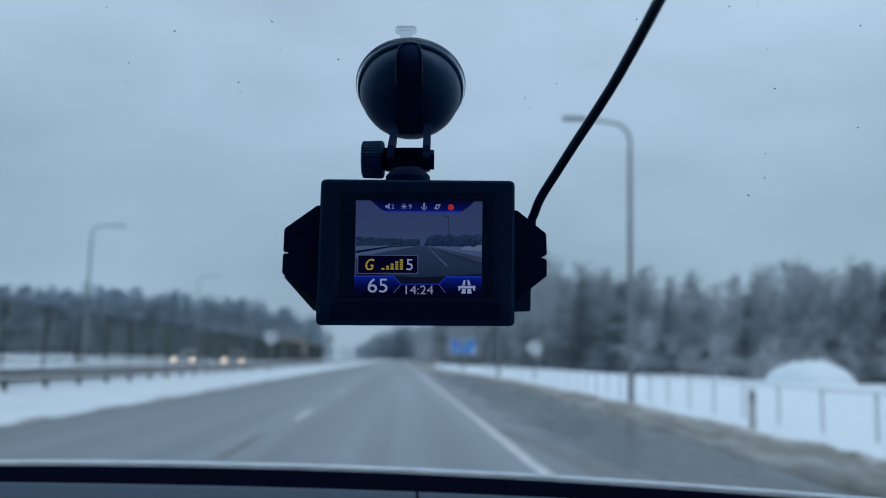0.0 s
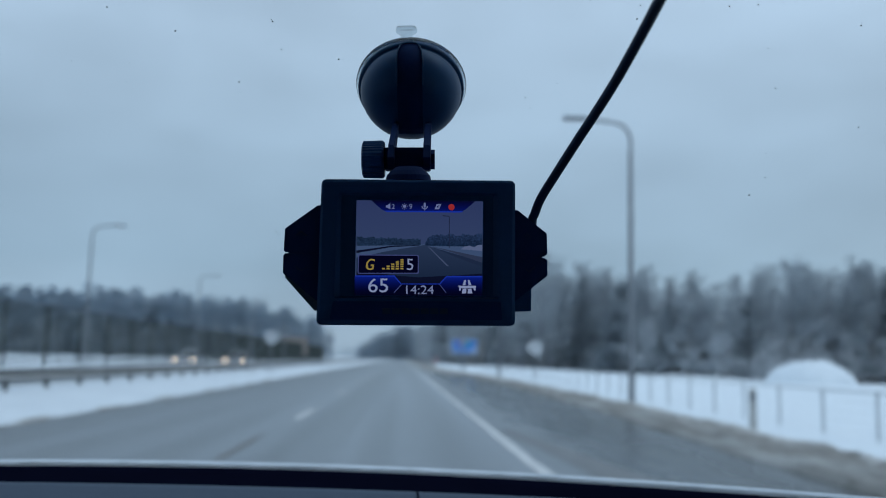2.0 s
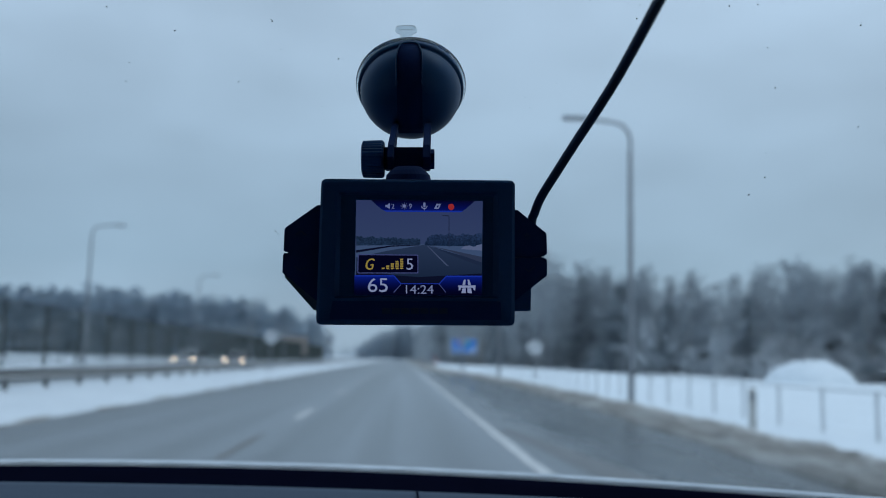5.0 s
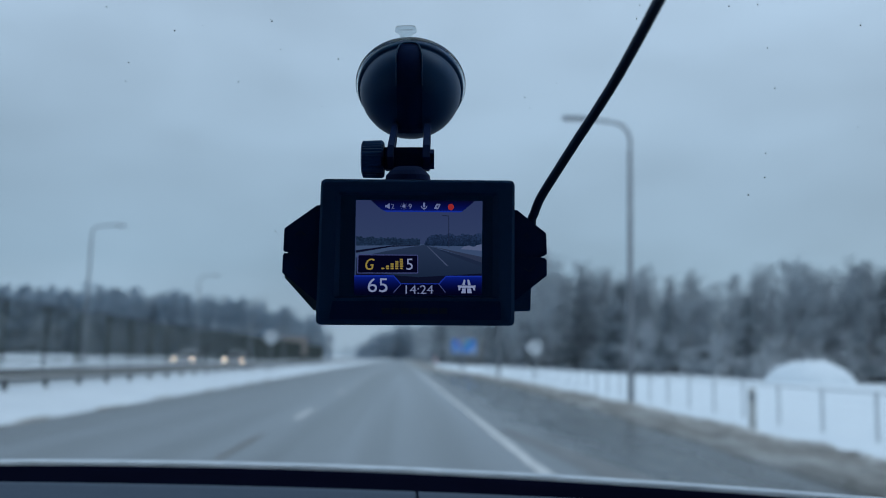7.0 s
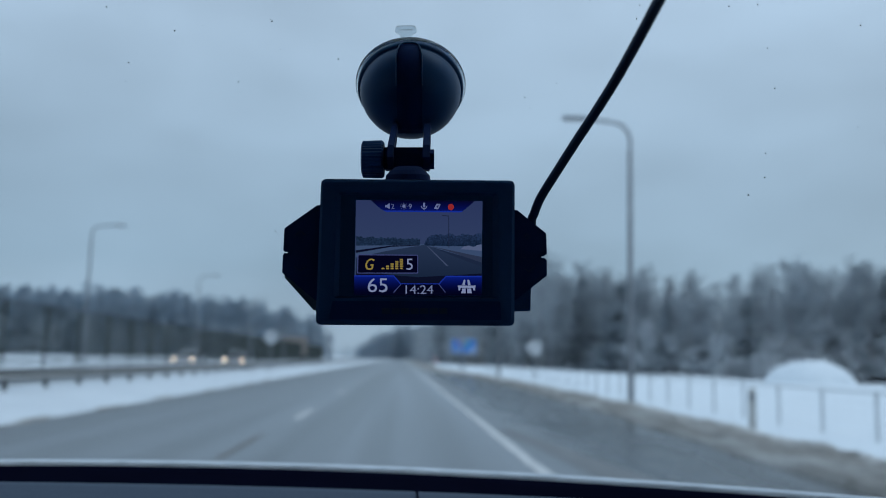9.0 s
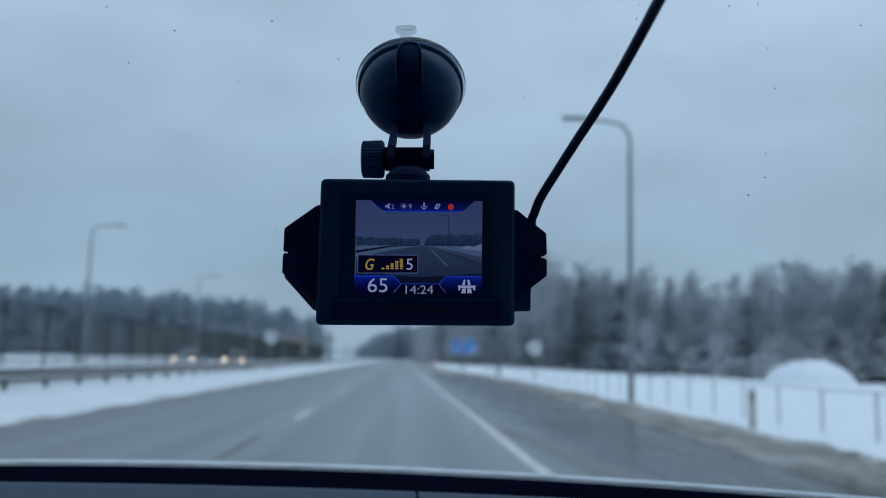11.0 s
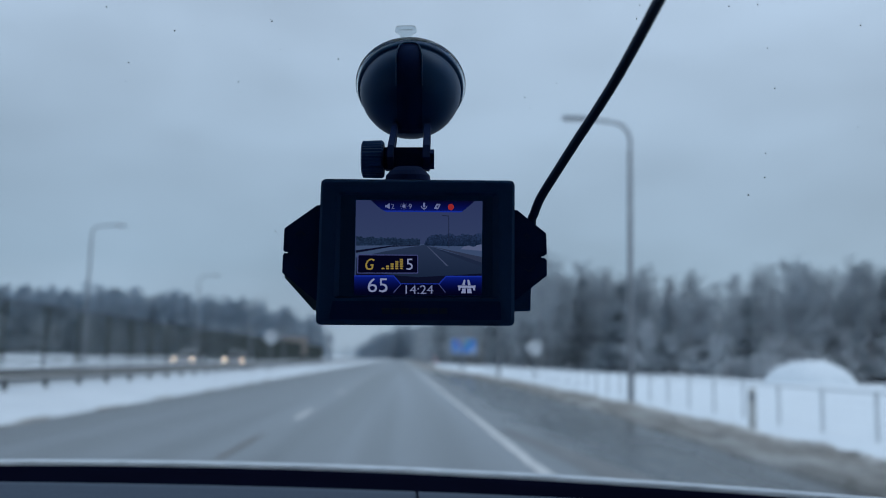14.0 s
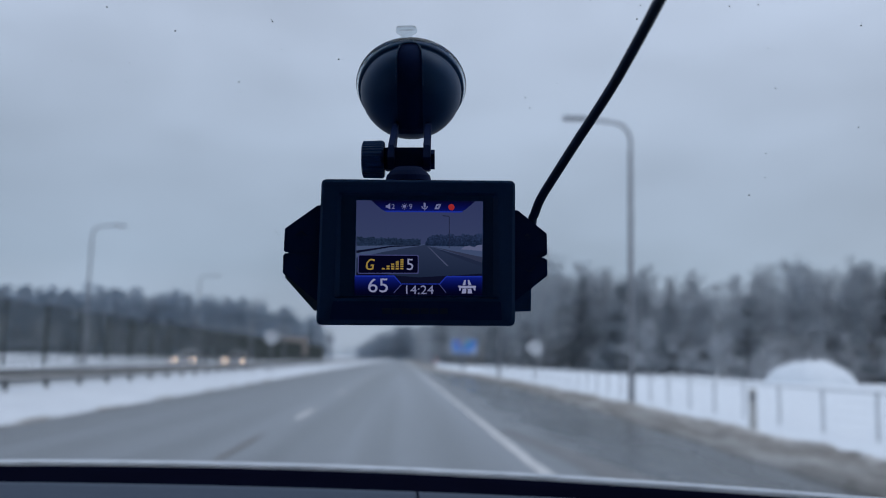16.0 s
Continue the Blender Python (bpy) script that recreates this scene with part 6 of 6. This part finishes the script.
for i, (x, y, sx, sy, h) in enumerate(((45.9, 18, 5.1, 4.8, 2.55), (62, 16, 6.5, 6, 3.4), (43.3, -30.4, 4.5, 4.5, 1.3), (59, -14, 7, 6.5, 3.7), (75, -11, 8, 7, 5.0),
                                       (60, -44, 7, 6, 3.4), (47, -60, 5, 5, 2.2))):
    snow_heap(x, y, sx, sy, h, i * 3.7)

for k, x, y, s in ((3, -27, -168, 0.9), (3, -29.5, -160, 1.0), (1, -26, -176, 1.0), (3, -31, -152, 0.95)):
    place_tree(k, x, y, s)
